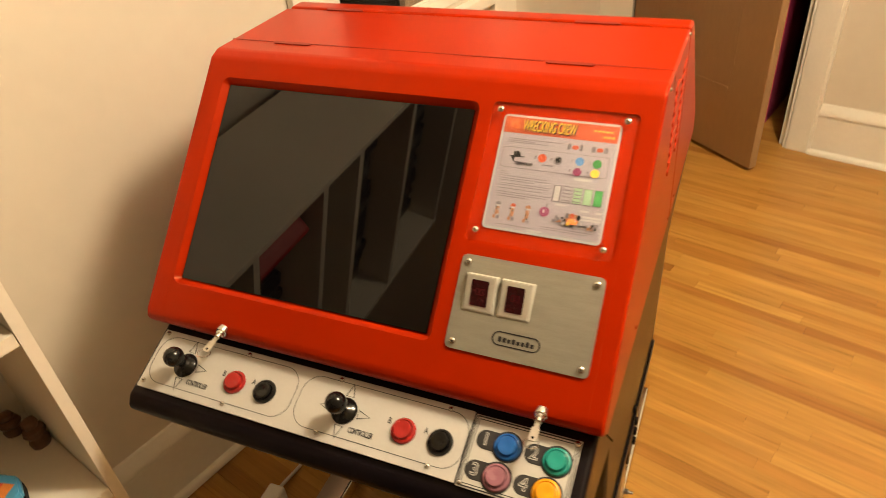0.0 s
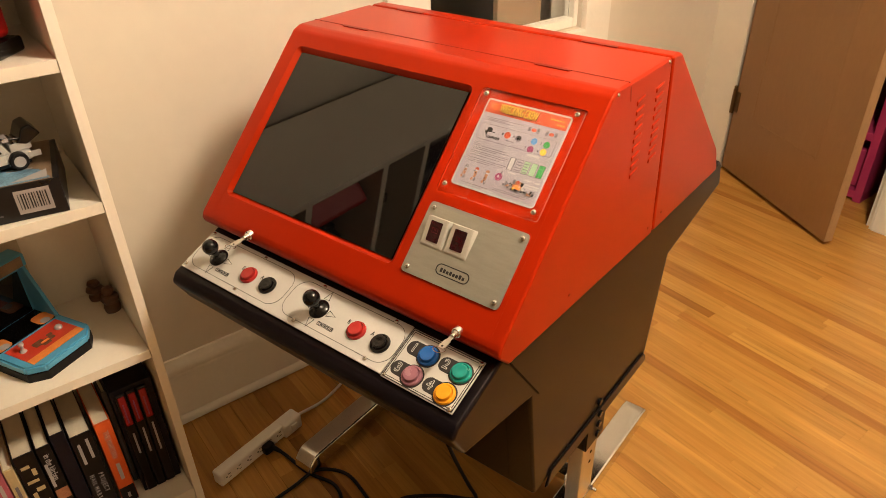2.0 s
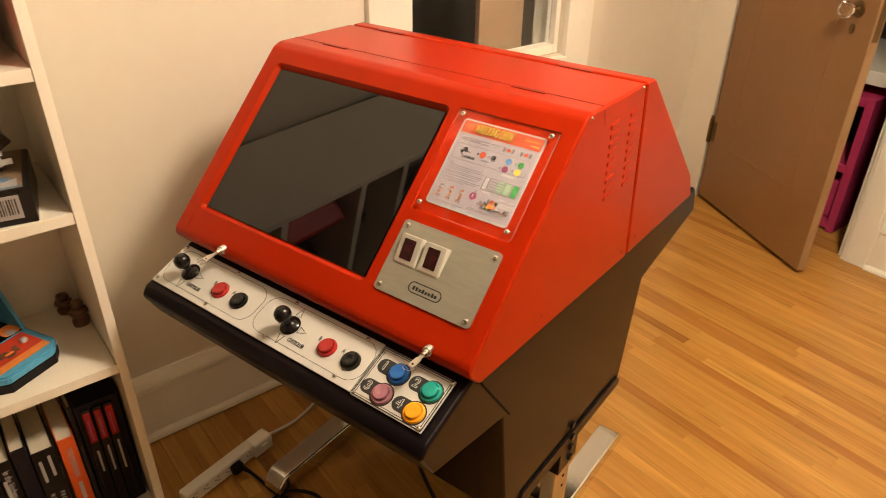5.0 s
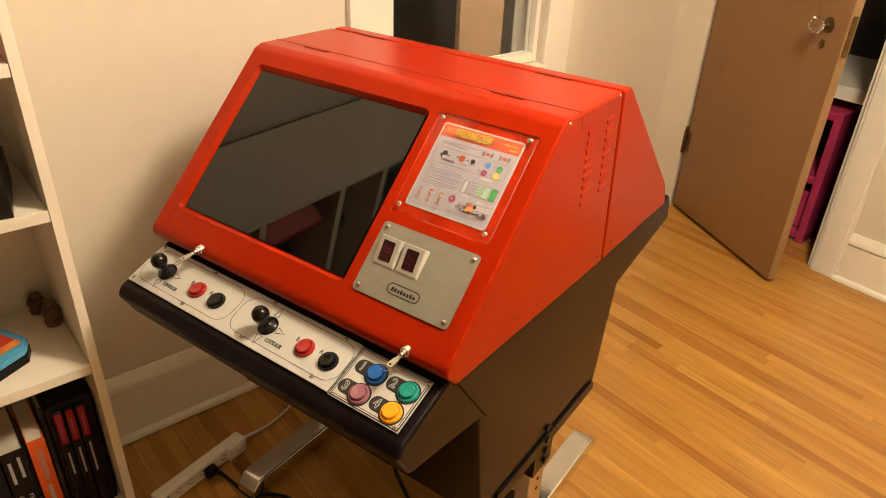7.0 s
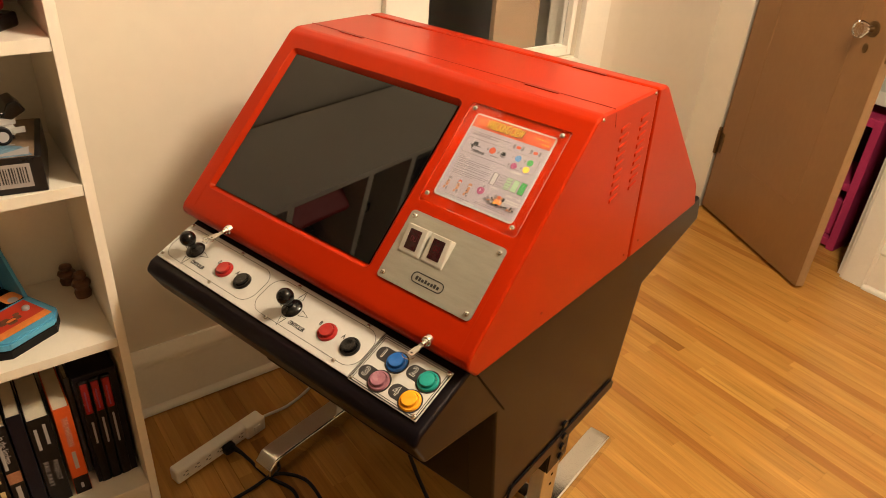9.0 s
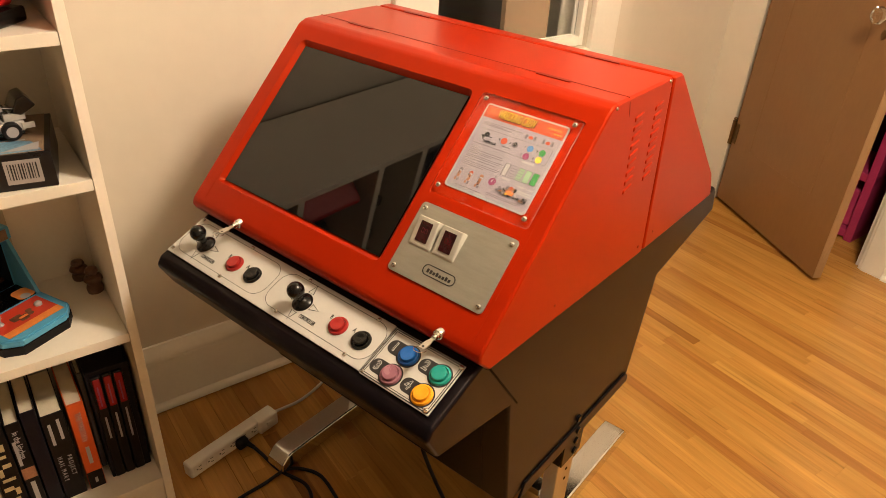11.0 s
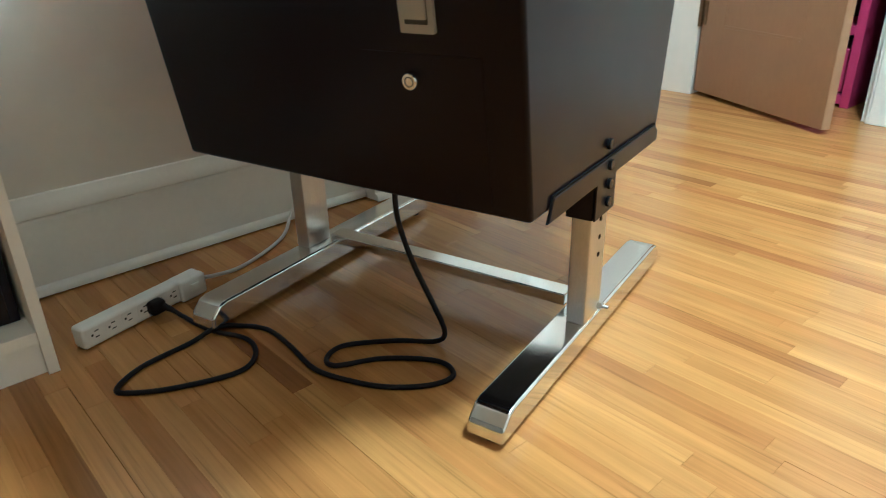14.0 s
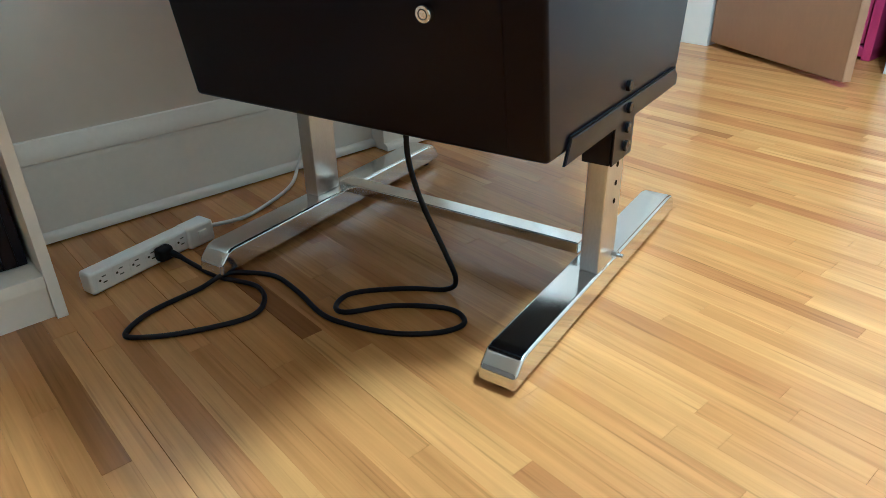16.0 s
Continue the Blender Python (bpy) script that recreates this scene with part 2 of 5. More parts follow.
def room(u, v, z, turn=0.0):
    """A pose by the room's own axes: u along the far wall, v along the left wall."""
    return R15 @ Matrix.Translation((u, v, z)) @ Matrix.Rotation(radians(turn), 4, "Z")


def finish(name, bm, material, smooth=None):
    bmesh.ops.recalc_face_normals(bm, faces=bm.faces)
    me = bpy.data.meshes.new(name)
    if smooth is not None:
        lim = radians(smooth)
        for f in bm.faces:
            f.smooth = True
        for e in bm.edges:
            e.smooth = len(e.link_faces) == 2 and e.calc_face_angle(9) < lim
        # large flat faces keep their own normal and narrow bevels bend to them
        limit = math.cos(lim)
        area = {f: f.calc_area() for f in bm.faces}
        bends = []
        for f in bm.faces:
            for v in f.verts:
                n = Vector()
                for g in v.link_faces:
                    if g is f or g.normal.dot(f.normal) > limit:
                        n += g.normal * area[g]
                bends.append(n.normalized() if n.length > 1e-12 else f.normal.copy())
    bm.to_mesh(me)
    bm.free()
    if smooth is not None and bends:
        me.normals_split_custom_set(bends)
    me.materials.append(material)
    return me


def part(name, bm, material, parent=None, label="", smooth=40):
    ob = new(name, finish(name, bm, material, smooth))
    if parent:
        ob.parent = parent
    if label:
        tagged(ob, label)
    return ob


def thing(name, m, label, category, group="", kind=""):
    ob = new(name)
    ob.empty_display_size = 0.05
    ob.matrix_world = m
    return tagged(ob, label, category, group, kind)


def solid(name, bm, material, m, label, category, group="", kind="", smooth=40):
    ob = new(name, finish(name, bm, material, smooth))
    ob.matrix_world = m
    return tagged(ob, label, category, group, kind)


def box(x0, x1, y0, y1, z0, z1, bevel=0.0, seg=2, bm=None):
    own = bmesh.new()
    bmesh.ops.create_cube(own, size=1.0)
    for v in own.verts:
        v.co = Vector((x0 if v.co.x < 0 else x1, y0 if v.co.y < 0 else y1, z0 if v.co.z < 0 else z1))
    if bevel:
        bmesh.ops.bevel(own, geom=list(own.edges), offset=bevel, segments=seg, profile=0.5, affect="EDGES")
    return join(bm, own)


def join(bm, own):
    if bm is None:
        return own
    me = bpy.data.meshes.new("tmp")
    own.to_mesh(me)
    own.free()
    bm.from_mesh(me)
    bpy.data.meshes.remove(me)
    return bm


def cyl(r, h, m=None, seg=24, r2=None, bevel=0.0, bm=None):
    """A cylinder or cone frustum from z = 0 to h, then moved by m."""
    own = bmesh.new()
    bmesh.ops.create_cone(own, cap_ends=True, segments=seg, radius1=r, radius2=r if r2 is None else r2, depth=h)
    bmesh.ops.translate(own, verts=own.verts, vec=(0, 0, h / 2))
    if bevel:
        rim = [e for e in own.edges if abs(e.verts[0].co.z - h) < 1e-6 and abs(e.verts[1].co.z - h) < 1e-6]
        bmesh.ops.bevel(own, geom=rim, offset=bevel, segments=3, profile=0.5, affect="EDGES")
    if m is not None:
        own.transform(m)
    return join(bm, own)


def lathe(rings, m=None, seg=28, bm=None):
    """A turned form from (radius, height) rings."""
    own = bmesh.new()
    loops = []
    for r, h in rings:
        loops.append([own.verts.new((r * math.cos(a), r * math.sin(a), h)) for a in (2 * math.pi * k / seg for k in range(seg))])
    for a, b in zip(loops, loops[1:]):
        for k in range(seg):
            own.faces.new((a[k], a[(k + 1) % seg], b[(k + 1) % seg], b[k]))
    own.faces.new(loops[0][::-1])
    own.faces.new(loops[-1])
    if m is not None:
        own.transform(m)
    return join(bm, own)


def ball(r, m=None, bm=None, seg=20):
    own = bmesh.new()
    bmesh.ops.create_uvsphere(own, u_segments=seg, v_segments=seg // 2 + 2, radius=r)
    if m is not None:
        own.transform(m)
    return join(bm, own)


def prism(points, a, b, bevel=0.0, seg=2, m=None, bm=None):
    """A polygon of (y, z) points drawn out along x from a to b."""
    own = bmesh.new()
    p0 = [own.verts.new((a, y, z)) for y, z in points]
    p1 = [own.verts.new((b, y, z)) for y, z in points]
    own.faces.new(p0)
    own.faces.new(p1[::-1])
    n = len(points)
    for k in range(n):
        own.faces.new((p0[k], p0[(k + 1) % n], p1[(k + 1) % n], p1[k]))
    bmesh.ops.recalc_face_normals(own, faces=own.faces)
    if bevel:
        bmesh.ops.bevel(own, geom=list(own.edges), offset=bevel, segments=seg, profile=0.5, affect="EDGES", clamp_overlap=True)
    if m is not None:
        own.transform(m)
    return join(bm, own)


def rounded(w, h, r, seg=6):
    pts = []
    for cx, cy, a0 in ((w / 2 - r, h / 2 - r, 0), (-w / 2 + r, h / 2 - r, 90), (-w / 2 + r, -h / 2 + r, 180), (w / 2 - r, -h / 2 + r, 270)):
        for k in range(seg + 1):
            a = radians(a0 + 90 * k / seg)
            pts.append((cx + r * math.cos(a), cy + r * math.sin(a)))
    return pts


def slab(points, z0, z1, m=None, bm=None):
    """A flat plate of (x, y) points from z0 to z1."""
    own = bmesh.new()
    lo = [own.verts.new((x, y, z0)) for x, y in points]
    hi = [own.verts.new((x, y, z1)) for x, y in points]
    own.faces.new(lo[::-1])
    own.faces.new(hi)
    n = len(points)
    for k in range(n):
        own.faces.new((lo[k], lo[(k + 1) % n], hi[(k + 1) % n], hi[k]))
    if m is not None:
        own.transform(m)
    return join(bm, own)


def outline(points, width, z0, z1, m=None, bm=None):
    """A closed line of a given width along (x, y) points."""
    own = bmesh.new()
    n = len(points)
    ins, outs = [], []
    for k in range(n):
        a, b = Vector(points[k - 1]), Vector(points[(k + 1) % n])
        d = (b - a).normalized()
        nrm = Vector((d.y, -d.x)) * width / 2
        p = Vector(points[k])
        ins.append(p - nrm)
        outs.append(p + nrm)
    vs = [[own.verts.new((p.x, p.y, z)) for p in row] for row, z in ((ins, z0), (outs, z0), (outs, z1), (ins, z1))]
    for q in range(4):
        for k in range(n):
            own.faces.new((vs[q][k], vs[q][(k + 1) % n], vs[(q + 1) % 4][(k + 1) % n], vs[(q + 1) % 4][k]))
    if m is not None:
        own.transform(m)
    return join(bm, own)


def shift(points, dx, dy):
    return [(x + dx, y + dy) for x, y in points]


def tube(points, r, seg=10, steps=8, bm=None):
    """A round cable along a smooth line through the points."""
    pts = [Vector(p) for p in points]
    line = []
    for k in range(len(pts) - 1):
        p0, p1, p2, p3 = pts[max(k - 1, 0)], pts[k], pts[k + 1], pts[min(k + 2, len(pts) - 1)]
        for s in range(steps):
            t = s / steps
            line.append(0.5 * (2 * p1 + (p2 - p0) * t + (2 * p0 - 5 * p1 + 4 * p2 - p3) * t * t + (3 * p1 - p0 - 3 * p2 + p3) * t ** 3))
    line.append(pts[-1])
    own = bmesh.new()
    rings = []
    for k, p in enumerate(line):
        d = (line[min(k + 1, len(line) - 1)] - line[max(k - 1, 0)]).normalized()
        side = d.cross(Vector((0, 0, 1)))
        side = side.normalized() if side.length > 1e-3 else Vector((1, 0, 0))
        up = side.cross(d)
        rings.append([own.verts.new(p + r * (math.cos(a) * side + math.sin(a) * up)) for a in (2 * math.pi * q / seg for q in range(seg))])
    for a, b in zip(rings, rings[1:]):
        for q in range(seg):
            own.faces.new((a[q], a[(q + 1) % seg], b[(q + 1) % seg], b[q]))
    own.faces.new(rings[0][::-1])
    own.faces.new(rings[-1])
    return join(bm, own)


def lettering(name, words, size, m, material, parent, thick=0.0003, wide=1.0, label="", bold=0.0):
    """Words in the built-in font as a flat mesh, centred at m."""
    cu = bpy.data.curves.new(name, "FONT")
    cu.body, cu.size, cu.extrude, cu.align_x, cu.align_y, cu.offset = words, size, thick, "CENTER", "CENTER", bold
    ob = bpy.data.objects.new(name, cu)
    scene.collection.objects.link(ob)
    bpy.context.view_layer.update()
    me = bpy.data.meshes.new_from_object(ob.evaluated_get(bpy.context.evaluated_depsgraph_get()))
    bpy.data.objects.remove(ob)
    bpy.data.curves.remove(cu)
    me.transform(m @ Matrix.Diagonal((wide, 1, 1, 1)))
    me.materials.clear()
    me.materials.append(material)
    out = new(name, me)
    out.parent = parent
    if label:
        tagged(out, label)
    return out


def carve(bm, cutters):
    """The bmesh less the cutters."""
    me = bpy.data.meshes.new("carved")
    bm.to_mesh(me)
    bm.free()
    ob = new("carved", me)
    tools = []
    for c in cutters:
        bmesh.ops.recalc_face_normals(c, faces=c.faces)
        cm = bpy.data.meshes.new("cutter")
        c.to_mesh(cm)
        c.free()
        t = new("cutter", cm)
        tools.append(t)
        md = ob.modifiers.new("cut", "BOOLEAN")
        md.operation, md.object, md.solver = "DIFFERENCE", t, "EXACT"
    bpy.context.view_layer.update()
    done = bpy.data.meshes.new_from_object(ob.evaluated_get(bpy.context.evaluated_depsgraph_get()))
    for o in (ob, *tools):
        bpy.data.objects.remove(o)
    res = bmesh.new()
    res.from_mesh(done)
    bpy.data.meshes.remove(done)
    return res


# ---- the room ----
H_CEIL = 2.45


def wall(name, u0, u1, v0, v1, z0=0.0, z1=H_CEIL, material=None, label="cream painted plaster wall", holes=()):
    bm = box(u0, u1, v0, v1, z0, z1)
    if holes:
        bm = carve(bm, [box(*h) for h in holes])
    return solid(name, bm, material or M_WALL, R15, label, "wall", kind="structure", smooth=None)


LW, FW, RW, BW = -0.667, 2.24, 3.4, -3.4
wall("wall_west", LW - 0.14, LW, BW, 1.42, holes=[(LW - 0.2, LW + 0.05, 0.585, 1.215, 0.83, 2.05)])
wall("wall_west_recess", LW - 0.28, LW - 0.14, 1.3, FW)
wall("wall_north", LW - 0.28, RW, FW, FW + 0.12, holes=[(-0.655, 0.045, FW - 0.1, FW + 0.3, -0.1, 2.05)])
wall("wall_east", RW, RW + 0.12, BW, FW + 0.12)
# never in view; made dark so less light bounces onto floor and cabinet
wall("wall_south", LW - 0.14, RW + 0.12, BW - 0.12, BW, material=M_LOWBOUNCE, label="unseen back wall, darkened to cut bounced light")
solid("ceiling", box(LW - 0.3, RW + 0.12, BW - 0.12, FW + 0.12, H_CEIL, H_CEIL + 0.1), M_CEIL, R15, "flat off-white painted ceiling", "ceiling", kind="structure", smooth=None)
# the room beyond the door; its dim light is put into the wall colour
wall("wall_next_room_north", -1.6, 1.6, 3.9, 4.0, material=M_DIM, label="plain wall of the next room, dimness put into its grey")
wall("wall_next_room_west", -1.6, -1.5, FW + 0.12, 3.9, material=M_DIM, label="plain wall of the next room, dimness put into its grey")
wall("wall_next_room_east", 1.5, 1.6, FW + 0.12, 3.9, material=M_DIM, label="plain wall of the next room, dimness put into its grey")
solid("ceiling", box(-1.6, 1.6, FW + 0.12, 4.0, H_CEIL, H_CEIL + 0.1), M_CEIL, R15, "plain ceiling of the next room", "ceiling", kind="structure", smooth=None)


def baseboard(length, m, label="cream painted tall wooden baseboard with shoe moulding"):
    """Runs along local x, its back at y = 0, its face towards +y."""
    t = thing("baseboard", m, label, "baseboard", kind="structure")
    part("board", prism([(0, 0), (0.018, 0), (0.018, 0.150), (0.014, 0.156), (0.014, 0.160), (0.021, 0.165), (0.021, 0.178), (0.013, 0.190), (0.006, 0.205), (0, 0.207)], 0, length), M_TRIM, t)
    part("shoe_moulding", prism([(0.018, 0), (0.034, 0), (0.033, 0.010), (0.028, 0.016), (0.018, 0.019)], 0, length), M_TRIM, t)
    return t


baseboard(0.505 - BW, R15 @ Matrix.Translation((LW, 0.505, 0.004)) @ Matrix.Rotation(radians(-90), 4, "Z"))
baseboard(RW - 0.14, R15 @ Matrix.Translation((RW, FW, 0)) @ Matrix.Rotation(radians(180), 4, "Z"))
baseboard(0.9, R15 @ Matrix.Translation((-0.61, 1.40, 0.004)) @ Matrix.Rotation(radians(-90), 4, "Z"), "cream baseboard boxed out below the window")
solid("trim", box(LW, -0.612, 0.502, 1.40, 0, 0.205, 0.003), M_TRIM, R15, "cream painted box behind the baseboard below the window", "trim", kind="structure")


def door_casing(u0, u1, z1, name="trim"):
    bm = box(u0, u1, FW - 0.022, FW, 0, z1, 0.003)
    box(u0 + 0.012, u1 - 0.012, FW - 0.028, FW - 0.02, 0.0, z1, 0.003, bm=bm)
    return solid(name, bm, M_TRIM, R15, "cream painted flat door casing", "trim", kind="structure")


door_casing(0.045, 0.150, 2.05)
solid("trim", box(-0.660, 0.150, FW - 0.024, FW, 2.052, 2.17, 0.003), M_TRIM, R15, "cream painted door head casing", "trim", kind="structure")
solid("trim", box(0.026, 0.0445, FW + 0.002, FW + 0.118, 0, 2.049, 0.002), M_TRIM, R15, "cream painted door jamb with stop", "trim", kind="structure")

# window in the left wall
win = thing("window_1", R15, "dark night window with cream painted frame", "window", kind="structure")
for v0, v1, z0, z1 in ((0.445, 0.585, 0.74, 2.05), (1.215, 1.335, 0.215, 2.05), (0.445, 1.335, 2.05, 2.18)):
    part("window_casing", box(LW, LW + 0.022, v0, v1, z0, z1, 0.004), M_TRIM, win)
part("window_sill", box(LW, LW + 0.034, 0.43, 1.213, 0.795, 0.83, 0.006), M_TRIM, win)
for v0, v1, z0, z1 in ((0.586, 0.612, 0.832, 2.048), (1.194, 1.214, 0.832, 2.048), (0.612, 1.194, 0.832, 0.862), (0.612, 1.194, 2.0, 2.048), (0.612, 1.194, 1.42, 1.46)):
    part("window_frame", box(LW - 0.06, LW - 0.015, v0, v1, z0, z1, 0.003), M_TRIM, win)
part("pane", box(LW - 0.042, LW - 0.038, 0.612, 1.194, 0.862, 2.0), M_PANE, win).visible_shadow = False
# solid strip behind the pane imitates a reflection in the glass
part("pane_reflection", box(LW - 0.085, LW - 0.065, 0.902, 1.088, 0.84, 2.0), M_PANEREFLECT, win, "grey-brown strip standing in for a reflection in the glass")
solid("backdrop", box(LW - 0.6, LW - 0.58, 0.0, 1.9, 0.4, 2.4), M_NIGHT, R15, "black night beyond the window", "backdrop", kind="structure")

# the brown door, ajar
door = thing("door_1", room(-0.645, FW + 0.006, 0, -24.5), "brown painted slab door with glass knob, standing ajar", "door", kind="structure")
part("door_panel", box(0.0, 0.705, 0.0, 0.036, 0.018, 2.03, 0.003), M_DOOR, door)
for x0, x1, z0, z1 in ((0.135, 0.145, 0.30, 1.10), (0.545, 0.555, 0.30, 1.10), (0.145, 0.545, 0.29, 0.30), (0.145, 0.545, 1.10, 1.11)):
    part("faint_moulding", box(x0, x1, -0.0012, 0.001, z0, z1, 0.001), M_DOOR, door)
part("door_edge", box(0.7052, 0.7085, 0.001, 0.035, 0.019, 2.029, 0.001), M_DOOREDGE, door, "bare wooden closing edge")
for z in (0.335, 1.72):
    h = part("hinge", cyl(0.009, 0.11, Matrix.Translation((-0.004, -0.006, z - 0.055)), 12), M_BRASS, door, "dark brass hinge")
    part("hinge_leaf", box(0.0, 0.03, -0.003, 0.0, z - 0.045, z + 0.045), M_BRASS, h)
    part("hinge_pin_ball", ball(0.008, Matrix.Translation((-0.004, -0.006, z + 0.062)), seg=10), M_BRASS, h)
knob = part("door_knob", lathe([(0.006, 0.0), (0.010, 0.006), (0.024, 0.016), (0.029, 0.028), (0.027, 0.040), (0.018, 0.047), (0.004, 0.049)],
            Matrix.Translation((0.625, -0.022, 0.985)) @ Matrix.Rotation(radians(90), 4, "X"), 12), M_CRYSTAL, door, "faceted clear glass knob", smooth=10)
part("rosette", lathe([(0.027, 0), (0.026, 0.004), (0.012, 0.007), (0.009, 0.024)], Matrix.Translation((0.625, 0, 0.985)) @ Matrix.Rotation(radians(90), 4, "X"), 20), M_BRASS, knob)
part("keyhole_plate", lathe([(0.011, 0), (0.011, 0.003), (0.008, 0.005)], Matrix.Translation((0.620, 0, 0.921)) @ Matrix.Rotation(radians(90), 4, "X") @ Matrix.Diagonal((1, 1.5, 1, 1)), 16), M_BRASS, door)
part("latch_plate", box(0.7087, 0.711, 0.008, 0.028, 0.895, 1.03), M_BRASS, door)

# the magenta cubby rack and white board seen past the door
rack = thing("storage_rack", room(-0.435, 2.40, 0), "magenta plastic cubby rack with dark openings", "storage rack")
for z in (0.012, 0.272, 0.555):
    part("rail", box(0, 0.36, 0, 0.30, z, z + 0.036, 0.005), M_PINK, rack)
for x in (0, 0.325):
    part("post", box(x, x + 0.035, -0.004, 0.304, 0, 0.592, 0.005), M_PINK, rack)
# shade of the cubby openings painted as a near-black back
part("back_panel", box(0.03, 0.33, 0.285, 0.295, 0.03, 0.58), M_SHADEBLACK, rack)
part("inner_bin", box(0.045, 0.315, 0.03, 0.27, 0.052, 0.22, 0.01), M_PINK, rack)
desk = thing("desk", room(-0.9, 2.44, 0), "white-topped desk over the magenta rack", "desk")
part("desk_top", box(0, 1.05, 0, 0.6, 0.635, 0.69, 0.004), M_TRIM, desk)
# desk sides and back coloured near-black for the shade below the top
for x in (0.0, 1.02):
    part("side_panel", box(x, x + 0.028, 0.02, 0.58, 0, 0.6), M_SHADEBLACK, desk)
part("back_board", box(0.03, 1.02, 0.56, 0.58, 0.0, 0.6), M_SHADEBLACK, desk)

# ---- the arcade cabinet ----
HW = 0.335
cab = thing("arcade_cabinet", Matrix.Identity(4), "red and black tabletop-style arcade cabinet on a chrome stand", "arcade cabinet")

# black lower body with a control wing at the front and one at the back
body_pts = [(-0.125, 0.764), (-0.240, 0.716), (-0.251, 0.699), (-0.222, 0.646), (-0.035, 0.612), (0.004, 0.326), (0.516, 0.322), (0.560, 0.590),
            (0.872, 0.640), (0.852, 0.700), (0.838, 0.716), (0.790, 0.713), (0.40, 0.724), (-0.11, 0.750)]
lower = prism(body_pts, -HW + 0.0006, HW - 0.0006, 0.007, 3)
for p in lower.verts:
    if p.co.x < 0:
        p.co.x -= 0.004 * min(1, max(0, (p.co.z - 0.33) / 0.28))
part("lower_body", lower, M_BLACK, cab, "satin black lower body", smooth=50)
for s in (-1, 1):
    x0, x1 = (HW - 0.0008, HW + 0.0004) if s > 0 else (-HW - 0.0004, -HW + 0.0008)
    part("wing_seam", prism([(-0.112, 0.748), (-0.109, 0.749), (-0.008, 0.606), (-0.011, 0.605)], x0, x1), M_BLACKSEAM, cab)
    part("top_seam", prism([(-0.118, 0.7525), (-0.118, 0.7485), (0.40, 0.7225), (0.786, 0.7115), (0.786, 0.7145), (0.40, 0.7265)], x0 - 0.0004 * s, x1 - 0.0002 * s), M_BLACKSEAM, cab)

# red hood: a front shell with the screen opening, a hinged top, and a rear shell
FP = Matrix(((1, 0, 0, 0), (0, 0.70711, -0.70711, 0), (0, 0.70711, 0.70711, 0.945), (0, 0, 0, 1)))
front_pts = [(-0.121, 0.7535), (-0.147, 0.780), (-0.150, 0.790), (-0.145, 0.8005), (0.140, 1.0862), (0.158, 1.093), (0.3635, 1.090), (0.4010, 0.727)]
HL, HR = 0.352, 0.343
shell = prism(front_pts, -HL, HR, 0.008, 3)


def frustum(x0, x1, q0, q1, grow, n0, n1, r):
    own = bmesh.new()
    rows = []
    for n, g in ((n0, 0.0), (n1, grow)):
        pts = shift(rounded(x1 - x0 + 2 * g, q1 - q0 + 2 * g, r + g, 4), (x0 + x1) / 2, (q0 + q1) / 2)
        rows.append([own.verts.new((x, q, n)) for x, q in pts])
    k = len(rows[0])
    own.faces.new(rows[0][::-1])
    own.faces.new(rows[1])
    for i in range(k):
        own.faces.new((rows[0][i], rows[0][(i + 1) % k], rows[1][(i + 1) % k], rows[1][i]))
    own.transform(FP)
    return own


shell = carve(shell, [frustum(-0.307, 0.099, -0.148, 0.159, 0.012, -0.010, 0.0045, 0.003), frustum(0.126, 0.316, -0.018, 0.170, 0.002, -0.0018, 0.02, 0.006)])
hood = part("front_hood", shell, M_RED, cab, "glossy red painted metal hood with screen opening", smooth=35)
rear_pts = [(0.4065, 0.727), (0.3690, 1.090), (0.404, 1.089), (0.416, 1.083), (0.746, 0.786), (0.757, 0.768), (0.784, 0.716)]
part("rear_hood", prism(rear_pts, -HL, HR, 0.007, 3), M_RED, cab, "glossy red painted metal rear hood", smooth=35)
part("hood_core", prism([(0.36, 0.735), (0.40, 0.735), (0.40, 1.07), (0.36, 1.07)], -HW + 0.006, HW - 0.006), M_BLACKSEAM, cab)
# seams round the hinged top, and the finger slots along them
for x0, x1, y in ((-HL + 0.002, HR - 0.002, 0.200),):
    part("lid_seam", box(x0, x1, y - 0.0012, y + 0.0012, 1.0880, 1.0930), M_REDSEAM, cab)
for s in (-1, 1):
    xs = (HR - 0.003, HR + 0.0005) if s > 0 else (-HL - 0.0005, -HL + 0.003)
    part("lid_side_seam", prism([(0.1990, 1.086), (0.2012, 1.086), (0.2075, 1.060), (0.2057, 1.060)], *xs), M_REDSEAM, cab)
for x in (-0.233, 0.207):
    for y, w, top in ((0.196, 0.066, 1.0942), (0.363, 0.070, 1.0920)):
        part("hinge_slot", slab(shift(rounded(w, 0.0085, 0.004, 4), x, y), 1.088, top), M_REDSEAM, cab, "dark hinge slot in the red top")
# corner ridge lines of the front hood
for s in (-1, 1):
    part("corner_ridge", prism([(-0.198, -0.001), (0.188, -0.001), (0.188, 0.0008), (-0.198, 0.0008)], s * 0.3205 - 0.0012, s * 0.3205 + 0.0012, m=FP), M_RED, cab)
